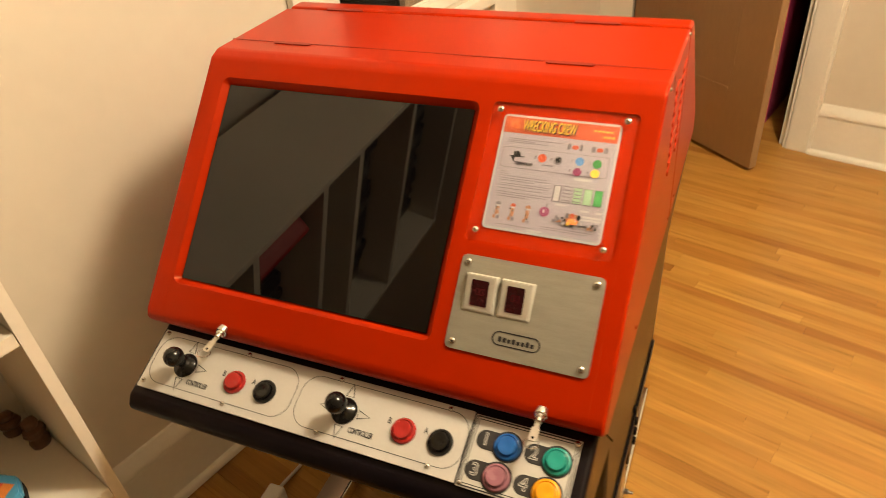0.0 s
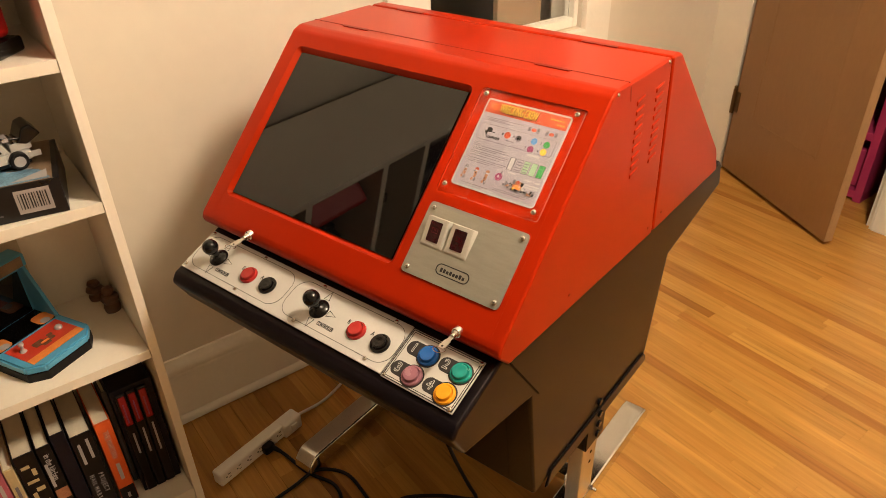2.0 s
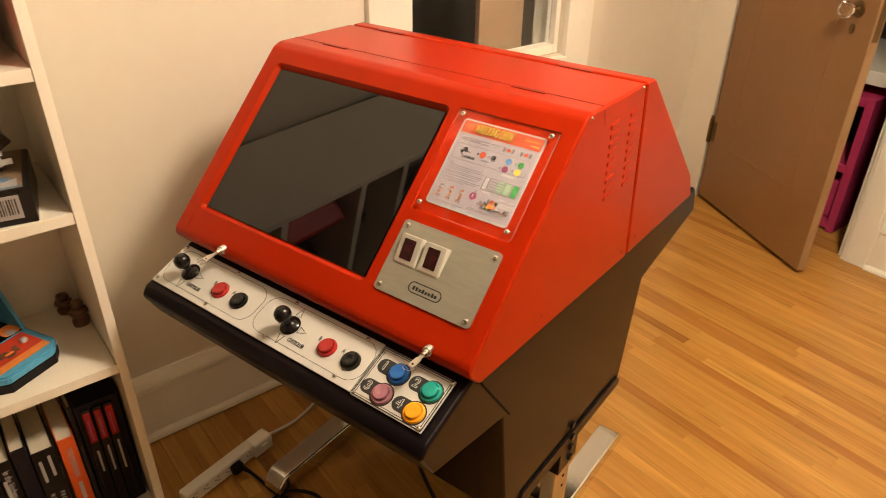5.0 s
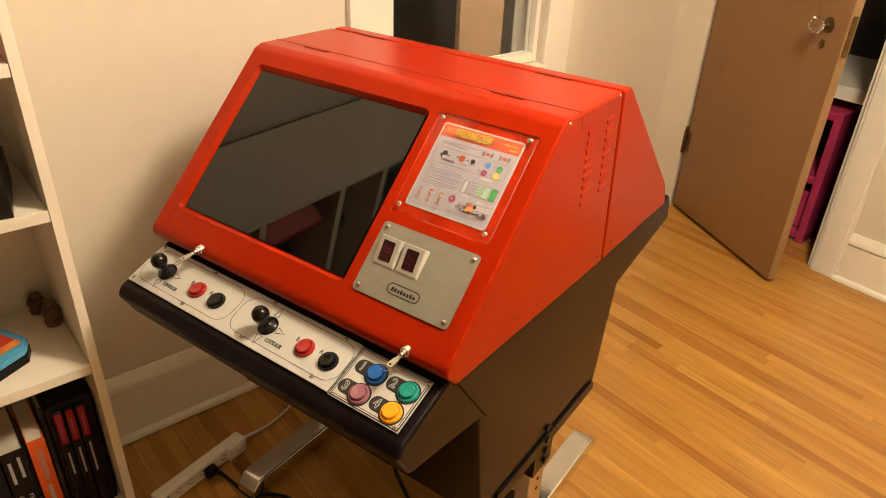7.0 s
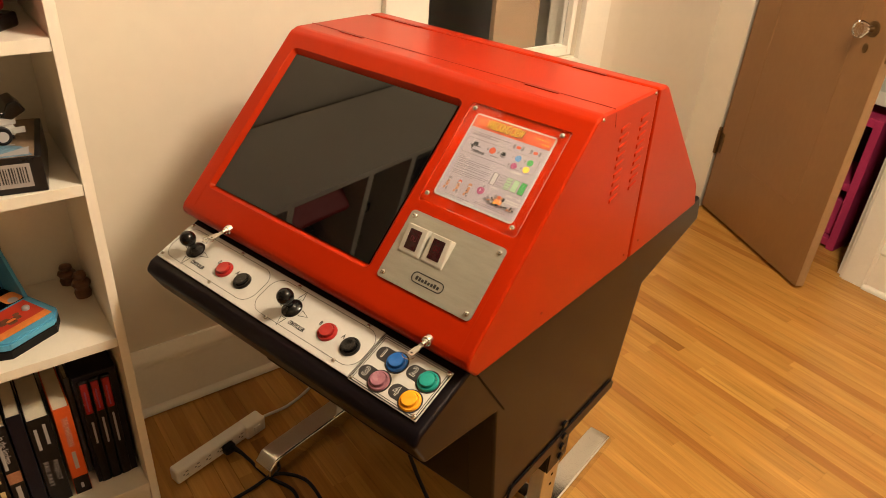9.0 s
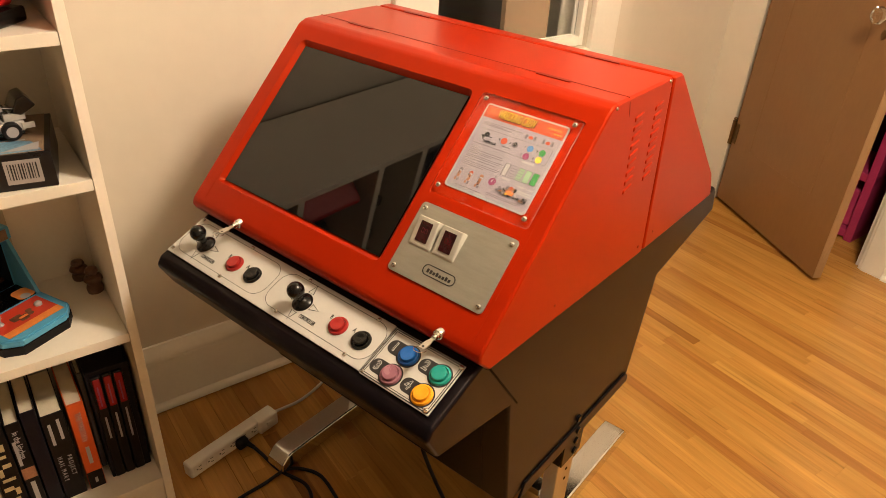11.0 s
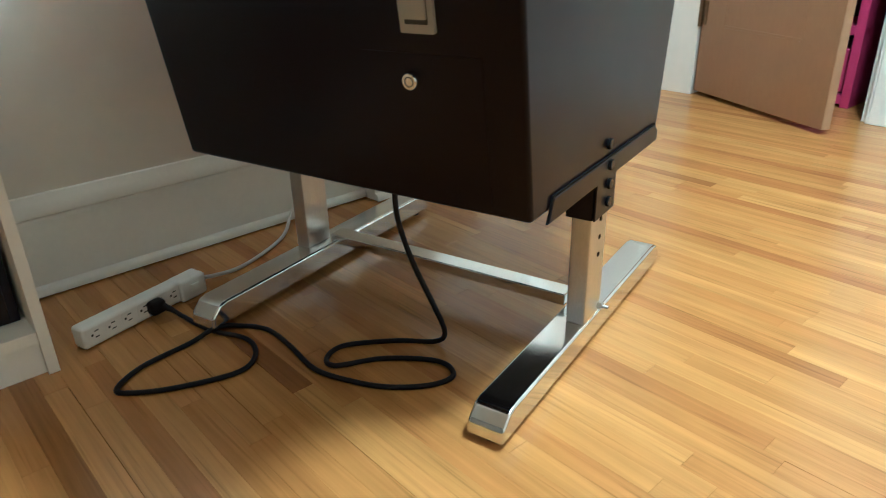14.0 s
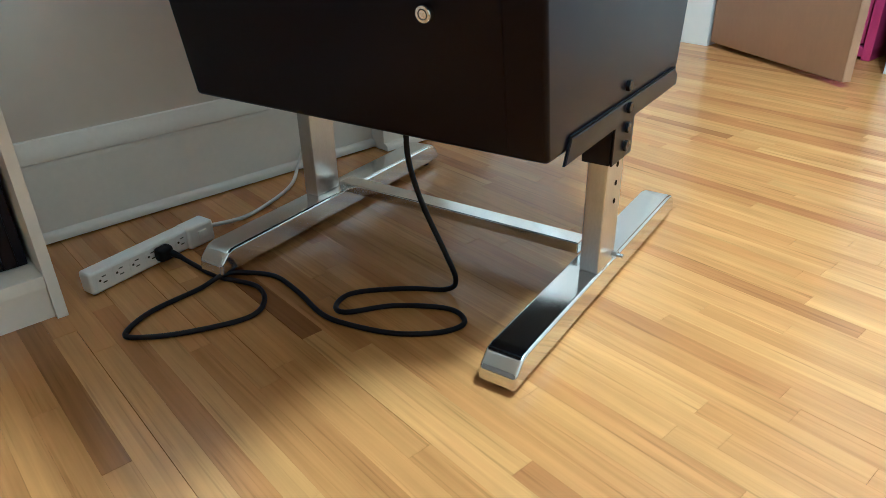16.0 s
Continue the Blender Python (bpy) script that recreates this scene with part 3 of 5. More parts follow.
# louvres in both sides of the lid
for s in (-1, 1):
    for col, y0 in enumerate((0.228, 0.300)):
        for k in range(9):
            z = 1.052 - 0.0165 * k
            y = y0 + 0.0011 * k + (0.004 if col else 0)
            side = HR if s > 0 else HL
            lou = prism([(y + 0.004, z), (y + 0.034, z + 0.004), (y + 0.035, z - 0.005), (y + 0.005, z - 0.009)], s * (side - 0.003), s * (side + 0.0020), 0.0022, 3)
            part("louvre", lou, M_RED, cab)
for s in (-1, 1):
    for y, z in ((0.055, 0.778), (0.435, 0.760), (0.372, 0.752), (0.24, 1.045)):
        part("rivet", cyl(0.0028, 0.0014, Matrix.Translation((s * ((HR if s > 0 else HL) - 0.0002), y, z)) @ Matrix.Rotation(radians(90 * s), 4, "Y"), 12), M_REDSEAM, cab)

# bright corner screws of the lid sides
for y in (0.157, 0.352):
    part("corner_screw", ball(0.0034, Matrix.Translation((HR - 0.0012, y, 1.0848)), seg=12), M_SCREW, cab, "small bright corner screw", smooth=80)

# screen
screen = part("screen", box(-0.3065, 0.0985, -0.1475, 0.1585, -0.0110, -0.0065, 0.001), M_SCREEN, cab, "dark glossy switched-off screen")
screen.data.transform(FP)

# instruction card under clear acrylic
card = part("instruction_card", slab(shift(rounded(0.153, 0.153, 0.006), 0.2205, 0.0785), -0.0014, -0.0006, FP), M_CARDW, cab, "printed game instruction card")
part("card_field", slab(shift(rounded(0.147, 0.147, 0.004), 0.2205, 0.0785), -0.0006, -0.0003, FP), M_PAPER, card)
CX0, CX1, CQ0, CQ1 = 0.147, 0.294, 0.005, 0.152


def ink(name, x0, x1, q0, q1, material, n=-0.0001, r=0.0, parent=None):
    """A flat printed mark; x and q run 0 to 1 across the card."""
    w, h = (x1 - x0) * (CX1 - CX0), (q1 - q0) * (CQ1 - CQ0)
    cx, cq = CX0 + (x0 + x1) / 2 * (CX1 - CX0), CQ0 + (q0 + q1) / 2 * (CQ1 - CQ0)
    pts = shift(rounded(w, h, min(r or 1e-5, w / 2.01, h / 2.01), 5 if r else 1), cx, cq)
    return part(name, slab(pts, n - 0.0002, n, FP), material, parent or card, smooth=None)


def disc(name, x, q, r, material, n=0.0):
    m = FP @ Matrix.Translation((CX0 + x * (CX1 - CX0), CQ0 + q * (CQ1 - CQ0), n - 0.0002))
    return part(name, cyl(r, 0.0003, m, 20), material, card, smooth=None)


def on_card(x, q, n=0.0003):
    return FP @ Matrix.Translation((CX0 + x * (CX1 - CX0), CQ0 + q * (CQ1 - CQ0), n))


ink("header_band", 0.0, 1.0, 0.855, 1.0, M_HEAD)
lettering("title", "WRECKING CREW", 0.0205, on_card(0.415, 0.922, 0.0001), M_INK, card, wide=0.40, bold=0.0005)
lettering("title", "WRECKING CREW", 0.0205, on_card(0.405, 0.927, 0.0006), M_YEL, card, wide=0.40)
lettering("title", "VS.", 0.015, on_card(0.100, 0.928, 0.0005), M_ORANGEINK, card, wide=0.8)
for k in range(5):
    ink("print_bar", 0.79 + 0.035 * k, 0.81 + 0.035 * k, 0.938, 0.952, M_YEL, 0.0001)
for k in range(3):
    ink("print_bar", 0.88 + 0.035 * k, 0.90 + 0.035 * k, 0.890, 0.906, M_YEL, 0.0001)
for q, x1 in ((0.800, 0.55), (0.783, 0.30), (0.770, 0.42)):
    ink("print_bar", 0.06, x1, q, q + 0.006, M_GREY)
ink("control_box", 0.03, 0.965, 0.540, 0.728, M_GREY, 0.0, 0.004)
ink("control_box_field", 0.035, 0.960, 0.545, 0.723, M_PAPER, 0.0003, 0.0037)
disc("print_disc", 0.17, 0.665, 0.0042, M_INK, 0.0006)
disc("print_disc", 0.135, 0.635, 0.0026, M_INK, 0.0006)
ink("print_bar", 0.10, 0.24, 0.642, 0.650, M_INK, 0.0006)
ink("print_bar", 0.135, 0.15, 0.60, 0.69, M_INK, 0.0006)
lettering("word", "CONTROLLER", 0.0062, on_card(0.24, 0.585, 0.0006), M_INK, card, wide=0.62)
disc("print_disc", 0.395, 0.655, 0.0056, M_HEAD, 0.0006)
disc("print_disc", 0.535, 0.650, 0.0054, M_GREY, 0.0006)
disc("print_disc", 0.537, 0.655, 0.0034, M_INK, 0.0008)
for x, q, m_ in ((0.72, 0.665, M_BLUEINK), (0.87, 0.660, M_GREEN), (0.715, 0.572, M_MAUVEINK), (0.865, 0.577, M_YEL)):
    disc("print_disc", x, q, 0.0054, m_, 0.0006)
for w, x, q in (("B", 0.335, 0.655), ("A", 0.475, 0.655), ("1", 0.655, 0.665), ("2", 0.805, 0.66), ("3", 0.65, 0.575), ("4", 0.80, 0.575)):
    lettering("word", w, 0.0052, on_card(x, q, 0.0006), M_INK, card)
ink("print_bar", 0.40, 0.50, 0.590, 0.600, M_GREY, 0.0006)
ink("print_bar", 0.70, 0.85, 0.500, 0.522, M_CARDW)
for x in (0.66, 0.87):
    ink("picture_body", x - 0.028, x + 0.028, 0.765, 0.800, M_HEAD, 0.0001, 0.003)
    for d in (-0.055, 0.05):
        ink("picture_blob", x + d - 0.014, x + d + 0.016, 0.755, 0.812, M_GREY, 0.0, 0.002)
for q, x0, x1 in ((0.500, 0.05, 0.10), (0.480, 0.05, 0.12), (0.462, 0.05, 0.48), (0.440, 0.05, 0.50), (0.422, 0.05, 0.36), (0.395, 0.05, 0.52), (0.376, 0.05, 0.50),
                  (0.350, 0.05, 0.46), (0.318, 0.05, 0.53), (0.298, 0.05, 0.50), (0.278, 0.05, 0.34), (0.062, 0.50, 0.94), (0.044, 0.50, 0.90), (0.03, 0.1, 0.44)):
    ink("print_bar", x0, x1, q, q + 0.0055, M_GREY)
for k, m_ in enumerate((M_CARDW, M_PAPER, M_GREENL, M_GREENL, M_GREEN)):
    x = 0.545 + 0.088 * k
    ink("picture_frame", x - 0.002, x + 0.072, 0.295, 0.440, M_GREY, 0.0)
    ink("picture_panel", x + (0.012 if k == 0 else 0.003), x + (0.058 if k == 0 else 0.067), 0.302, 0.434, m_, 0.0003)
    if k in (1, 2):
        for j in range(4):
            ink("picture_brick", x + 0.006, x + 0.064, 0.312 + 0.03 * j, 0.320 + 0.03 * j, M_GREY, 0.0005)
for x0, x1, q in ((0.58, 0.68, 0.265), (0.80, 0.88, 0.238), (0.93, 0.98, 0.235), (0.82, 0.99, 0.19), (0.82, 0.99, 0.165)):
    ink("print_bar", x0, x1, q, q + 0.016, M_CARDW)
prints = random.Random(12)
for k, m_ in enumerate((M_GREY, M_HEAD, M_TAN)):
    x = 0.09 + 0.135 * k
    ink("picture_head", x - 0.022, x + 0.024, 0.188, 0.228, m_, 0.0001, 0.003)
    ink("picture_face", x - 0.012, x + 0.018, 0.184, 0.200, M_CARDW, 0.0003, 0.001)
    ink("picture_body", x - 0.016, x + 0.018, 0.110, 0.186, M_TAN, 0.0, 0.002)
    ink("picture_foot", x - 0.030, x - 0.004, 0.074, 0.108, M_TAN, 0.0001, 0.002)
    ink("picture_foot", x + 0.004, x + 0.028, 0.070, 0.112, M_GREY, 0.0001, 0.002)
    for j in range(5):
        dx, q = 0.05 * prints.random() - 0.025, 0.09 + 0.10 * prints.random()
        ink("picture_mark", x + dx - 0.006, x + dx + 0.007, q, q + 0.013, (M_INK, M_CARDW, M_GREY)[j % 3], 0.0003, 0.0006)
disc("picture_blob", 0.505, 0.195, 0.0064, M_MAUVEINK, 0.0002)
ink("picture_mark", 0.490, 0.505, 0.185, 0.215, M_CARDW, 0.0004, 0.001)
ink("picture_mark", 0.51, 0.525, 0.232, 0.268, M_GREY, 0.0003, 0.001)
for k in range(60):
    x = 0.55 + 0.42 * prints.random()
    q = 0.150 - 0.09 * (x - 0.55) + 0.055 * (prints.random() - 0.5)
    w = 0.006 + 0.007 * prints.random()
    ink("picture_mark", x - w, x + w, q - w, q + w, prints.choice((M_TAN, M_GREY, M_GREY, M_INK, M_CARDW)), 0.0002 + 0.00002 * k, 0.0008)
for x0, x1, q0, q1, m_ in ((0.70, 0.81, 0.125, 0.205, M_TAN), (0.72, 0.80, 0.120, 0.165, M_ORANGEINK), (0.69, 0.72, 0.165, 0.215, M_GREY), (0.79, 0.82, 0.160, 0.205, M_INK), (0.735, 0.765, 0.175, 0.215, M_HEAD), (0.71, 0.735, 0.105, 0.135, M_YEL), (0.77, 0.79, 0.140, 0.170, M_CARDW)):
    ink("picture_blob", x0, x1, q0, q1, m_, 0.0016 + (0.0002 if m_ is not M_TAN else 0), 0.003)
ink("print_bar", 0.38, 0.52, 0.005, 0.020, M_CARDW, 0.0)
part("acrylic_cover", slab(shift(rounded(0.187, 0.185, 0.007), 0.2205, 0.0765), 0.0014, 0.0044, FP), M_ACRYL, cab, "clear acrylic cover plate").visible_shadow = False


def screw(x, y, n, m, r=0.0046, parent=cab):
    b = lathe([(r, 0), (r, 0.0010), (r * 0.82, 0.0024), (r * 0.4, 0.0031), (0.0002, 0.0033)], m @ Matrix.Translation((x, y, n)), 16)
    o = part("screw", b, M_SCREW, parent, "shiny domed screw")
    part("screw_slot", slotted(x, y, n, r, m), M_INK, o)


def slotted(x, y, n, r, m):
    b = box(x - r * 0.55, x + r * 0.55, y - 0.0005, y + 0.0005, n + 0.0022, n + 0.0034)
    b.transform(m)
    return b


for x in (0.1385, 0.3025):
    for q in (-0.003, 0.159):
        screw(x, q, 0.0044, FP)

# coin plate with two small displays
plate = part("coin_plate", slab(shift(rounded(0.184, 0.122, 0.007), 0.221, -0.0965), 0.0, 0.0028, FP), M_STEEL, cab, "brushed steel plate")
for x in (0.1385, 0.3035):
    for q in (-0.148, -0.045):
        screw(x, q, 0.0028, FP)
for x in (0.163, 0.2095):
    wedge = bmesh.new()
    w, h = 0.0445, 0.050
    q0 = -0.108
    pts = [(x - w / 2, q0, 0.0028), (x + w / 2, q0, 0.0028), (x + w / 2, q0 + h, 0.0028), (x - w / 2, q0 + h, 0.0028),
           (x - w / 2 + 0.003, q0 + 0.003, 0.005), (x + w / 2 - 0.003, q0 + 0.003, 0.005), (x + w / 2 - 0.003, q0 + h - 0.003, 0.015), (x - w / 2 + 0.003, q0 + h - 0.003, 0.015)]
    vs = [wedge.verts.new(p) for p in pts]
    for f in ((0, 3, 2, 1), (4, 5, 6, 7), (0, 1, 5, 4), (1, 2, 6, 5), (2, 3, 7, 6), (3, 0, 4, 7)):
        wedge.faces.new([vs[i] for i in f])
    bmesh.ops.bevel(wedge, geom=list(wedge.edges), offset=0.001, segments=2, affect="EDGES")
    wedge.transform(FP)
    dis = part("display", wedge, M_BEZEL, plate, "grey wedge display housing")
    tilt = FP @ Matrix.Translation((x, q0 + h / 2, 0.0101)) @ Matrix.Rotation(math.atan2(0.010, 0.044), 4, "X")
    part("display_window", slab(rounded(0.0225, 0.033, 0.0012, 2), 0.0, 0.0005, tilt), M_DISPLAY, dis, "dark red display window")
    b = bmesh.new()
    for dx in (-0.0028, 0.0034):
        outline(shift(rounded(0.0042, 0.0075, 0.0008, 1), dx, 0.002), 0.0009, 0.0005, 0.0007, tilt, b)
    part("digit", b, M_DIGIT, dis, "unlit red digits", smooth=None)
part("badge_outline", outline(shift(rounded(0.060, 0.0165, 0.008, 6), 0.2195, -0.1325), 0.0016, 0.0028, 0.0034, FP), M_INK, plate, "black pill-shaped outline")
for k in range(8):
    x = 0.199 + 0.0059 * k
    hh = (0.0066, 0.0062, 0.0050, 0.0062, 0.0048, 0.0050, 0.0066, 0.0050)[k]
    part("badge_bar", slab(shift(rounded(0.0042, hh, 0.0005, 1), x, -0.1365 + hh / 2), 0.0028, 0.0033, FP), M_INK, plate, smooth=None)

# control panel
ALPHA = math.atan(0.42)
CP = Matrix.Translation((0, -0.15, 0.757)) @ Matrix.Rotation(ALPHA, 4, "X")
TOP = 0.0052
panel = part("player_plate", box(-0.326, 0.180, -0.084, 0.008, 0.001, TOP - 0.001, 0.0008), M_PLATE, cab, "white printed control plate")
panel.data.transform(CP)
small = part("start_plate", box(0.1825, 0.318, -0.086, 0.006, 0.001, TOP - 0.001, 0.0008), M_PLATE, cab, "white plate with black double border and numerals")
small.data.transform(CP)
for g in (0.0022, 0.0055):
    part("border_line", outline(shift(rounded(0.1355 - 2 * g, 0.092 - 2 * g, 0.0012, 2), 0.25025, -0.040), 0.0017 if g < 0.003 else 0.0010, TOP - 0.0012, TOP - 0.0006, CP), M_INK, small, smooth=None)
for x in (-0.168, -0.014, 0.148, -0.318):
    screw(x, 0.0025, TOP - 0.001, CP, 0.0036)
    screw(x - 0.006 if x > -0.3 else x, -0.0745, TOP - 0.001, CP, 0.0036)
screw(0.3135, 0.001, TOP - 0.001, CP, 0.0042)
screw(0.311, -0.081, TOP - 0.001, CP, 0.0042)
screw(0.187, -0.081, TOP - 0.001, CP, 0.003)


def tri(cx, cy, ang, size):
    a = radians(ang)
    d, n = Vector((math.cos(a), math.sin(a))), Vector((-math.sin(a), math.cos(a)))
    c = Vector((cx, cy))
    return [tuple(c + d * size), tuple(c - n * size * 0.33), tuple(c + n * size * 0.33)]


for ox, jx, bx, ax in ((-0.197, -0.262, -0.171, -0.119), (0.057, 0.007, 0.096, 0.148)):
    part("printed_oval", outline(shift(rounded(0.246, 0.073, 0.026, 8), ox, -0.036), 0.0008, TOP - 0.0012, TOP - 0.0007, CP), M_INK, panel, smooth=None)
    jy = -0.037
    for ang in (0, 90, 180, 270):
        a = radians(ang)
        part("printed_arrow", outline(tri(jx + 0.0205 * math.cos(a), jy + 0.0205 * math.sin(a), ang, 0.0175), 0.0018, TOP - 0.0012, TOP - 0.0007, CP), M_INK, panel, smooth=None)
    lettering("word", "CONTROLLER", 0.0105, CP @ Matrix.Translation((jx + 0.033, jy - 0.0225, TOP - 0.0008)), M_INK, panel, wide=0.54, bold=0.00018)
    for w, x in (("B", bx), ("A", ax)):
        lettering("word", w, 0.0115, CP @ Matrix.Translation((x - 0.0225, jy + 0.004, TOP - 0.0008)), M_INK, panel, wide=0.75, bold=0.0001)
    stick = part("joystick", lathe([(0.0185, 0), (0.0185, 0.0012), (0.0165, 0.004), (0.011, 0.0065), (0.009, 0.008), (0.0062, 0.010), (0.0056, 0.030)], CP @ Matrix.Translation((jx, jy, TOP - 0.001))), M_PLASTIC, cab, "black ball-top joystick")
    part("ball_top", ball(0.0148, CP @ Matrix.Translation((jx, jy, 0.037))), M_PLASTIC, stick, "glossy black ball", smooth=80)


def button(x, y, material, label):
    b = part("button", lathe([(0.0172, 0), (0.0172, 0.0016), (0.0160, 0.0040), (0.0138, 0.0046), (0.0132, 0.0030)], CP @ Matrix.Translation((x, y, TOP - 0.001)), 32), material, cab, label)
    part("plunger", lathe([(0.0120, 0.002), (0.0120, 0.0078), (0.0113, 0.0088), (0.0098, 0.0092), (0.004, 0.0086), (0.0002, 0.0085)], CP @ Matrix.Translation((x, y, TOP - 0.001)), 28), material, b)


for x in (-0.171, 0.096):
    button(x, -0.041, M_BTN_R, "red push button")
for x in (-0.119, 0.148):
    button(x, -0.042, M_PLASTIC, "black push button")
for w, x, y, m_, lab in (("1", 0.232, -0.025, M_BTN_B, "blue push button"), ("2", 0.294, -0.026, M_BTN_G, "teal push button"), ("3", 0.229, -0.064, M_BTN_M, "mauve push button"), ("4", 0.291, -0.065, M_BTN_Y, "yellow push button")):
    part("number_blob", slab(shift(rounded(0.040, 0.0245, 0.0115, 6), x - 0.0205, y + 0.002), TOP - 0.0014, TOP - 0.0006, CP), M_INK, small, smooth=None)
    part("number_ring", cyl(0.0195, 0.0007, CP @ Matrix.Translation((x, y, TOP - 0.0013)), 32), M_INK, small, smooth=None)
    lettering("number", w, 0.0215, CP @ Matrix.Translation((x - 0.0285, y + 0.002, TOP - 0.0004)), M_PLATE, small, wide=0.95, bold=0.0007)
    lettering("number", w, 0.0215, CP @ Matrix.Translation((x - 0.0285, y + 0.002, TOP - 0.0001)), M_INK, small, wide=0.95, bold=-0.0003)
    button(x, y, m_, lab)
# locks in the lip of the hood, each with its key left in
for x, turn in ((-0.207, -8), (0.267, 0)):
    lip = Matrix.Translation((x, -0.147, 0.797)) @ Matrix.Rotation(radians(90), 4, "X")
    lock = part("lock", lathe([(0.0088, -0.004), (0.0088, 0.0030), (0.0078, 0.0046), (0.0062, 0.0048), (0.0060, 0.0080), (0.0050, 0.0090), (0.0002, 0.0090)], lip, 24), M_CHROME, cab, "chrome cylinder lock with key left in it")
    held = lip @ Matrix.Translation((0, 0, 0.009)) @ Matrix.Rotation(radians(4), 4, "X")
    flat = held @ Matrix.Scale(0.92, 4) @ Matrix.Rotation(radians(turn), 4, "Z") @ Matrix.Rotation(radians(90), 4, "X")
    key = part("key", slab([(-0.0034, -0.002), (0.0034, -0.002), (0.0034, 0.013), (0.0052, 0.016), (0.0058, 0.031), (0.0040, 0.0355), (-0.0040, 0.0355), (-0.0058, 0.031), (-0.0052, 0.016), (-0.0034, 0.013)], -0.0009, 0.0009, flat), M_BARE, lock, "flat steel key", smooth=20)
    part("key_collar", cyl(0.0046, 0.006, held @ Matrix.Translation((0, 0, -0.001)), 14), M_SCREW, lock)
    part("key_hole", cyl(0.0019, 0.0026, flat @ Matrix.Translation((0, 0.0305, -0.0013)), 12), M_BLACKSEAM, key)
    ring = [flat @ Vector((0.0002 + 0.0095 * math.sin(k * math.tau / 16), 0.0390 - 0.0095 * math.cos(k * math.tau / 16), 0.0030 * math.cos(k * math.tau / 16))) for k in range(17)]
    part("key_ring", tube(ring, 0.0006, 6, 2), M_SCREW, key, "thin wire key ring", smooth=60)

# coin return flap, service door and lock on the lower front
lean = math.atan2(0.039, 0.286)
LF = Matrix.Translation((0, -0.0005, 0.36)) @ Matrix.Rotation(radians(90) + lean, 4, "X")


def on_front(x, y, n=0.0):
    return Matrix.Translation((x, 0.004 - 0.1364 * (y - 0.326), y)) @ Matrix.Rotation(radians(90) + lean, 4, "X") @ Matrix.Translation((0, 0, n))


flap = part("coin_return", slab(rounded(0.050, 0.070, 0.002, 2), -0.001, 0.0055, on_front(0.192, 0.597)), M_BEZEL, cab, "cream framed coin return cup")
part("coin_recess", slab(rounded(0.034, 0.048, 0.001, 2), 0.0052, 0.0060, on_front(0.192, 0.597)), M_INK, flap)
part("coin_flap", slab(shift(rounded(0.032, 0.041, 0.001, 2), 0, 0.003), 0.0058, 0.0085, on_front(0.192, 0.597)), M_BEZEL, flap)
part("service_door", slab(rounded(0.185, 0.20, 0.004), -0.001, 0.0007, on_front(0.185, 0.437)), M_BLACK, cab, "flush black service door")
lock = part("lock", lathe([(0.012, 0), (0.012, 0.008), (0.0105, 0.010), (0.0075, 0.010)], on_front(0.174, 0.503, 0.0012), 24), M_CHROME, cab, "chrome tubular key lock")
part("lock_core", cyl(0.0045, 0.0085, on_front(0.174, 0.503, 0.0025), 16), M_BRASS, lock)
part("lock_groove", outline(rounded(0.0125, 0.0125, 0.0062, 6), 0.0012, 0.0098, 0.0104, on_front(0.174, 0.503, 0.0012)), M_INK, lock, smooth=None)

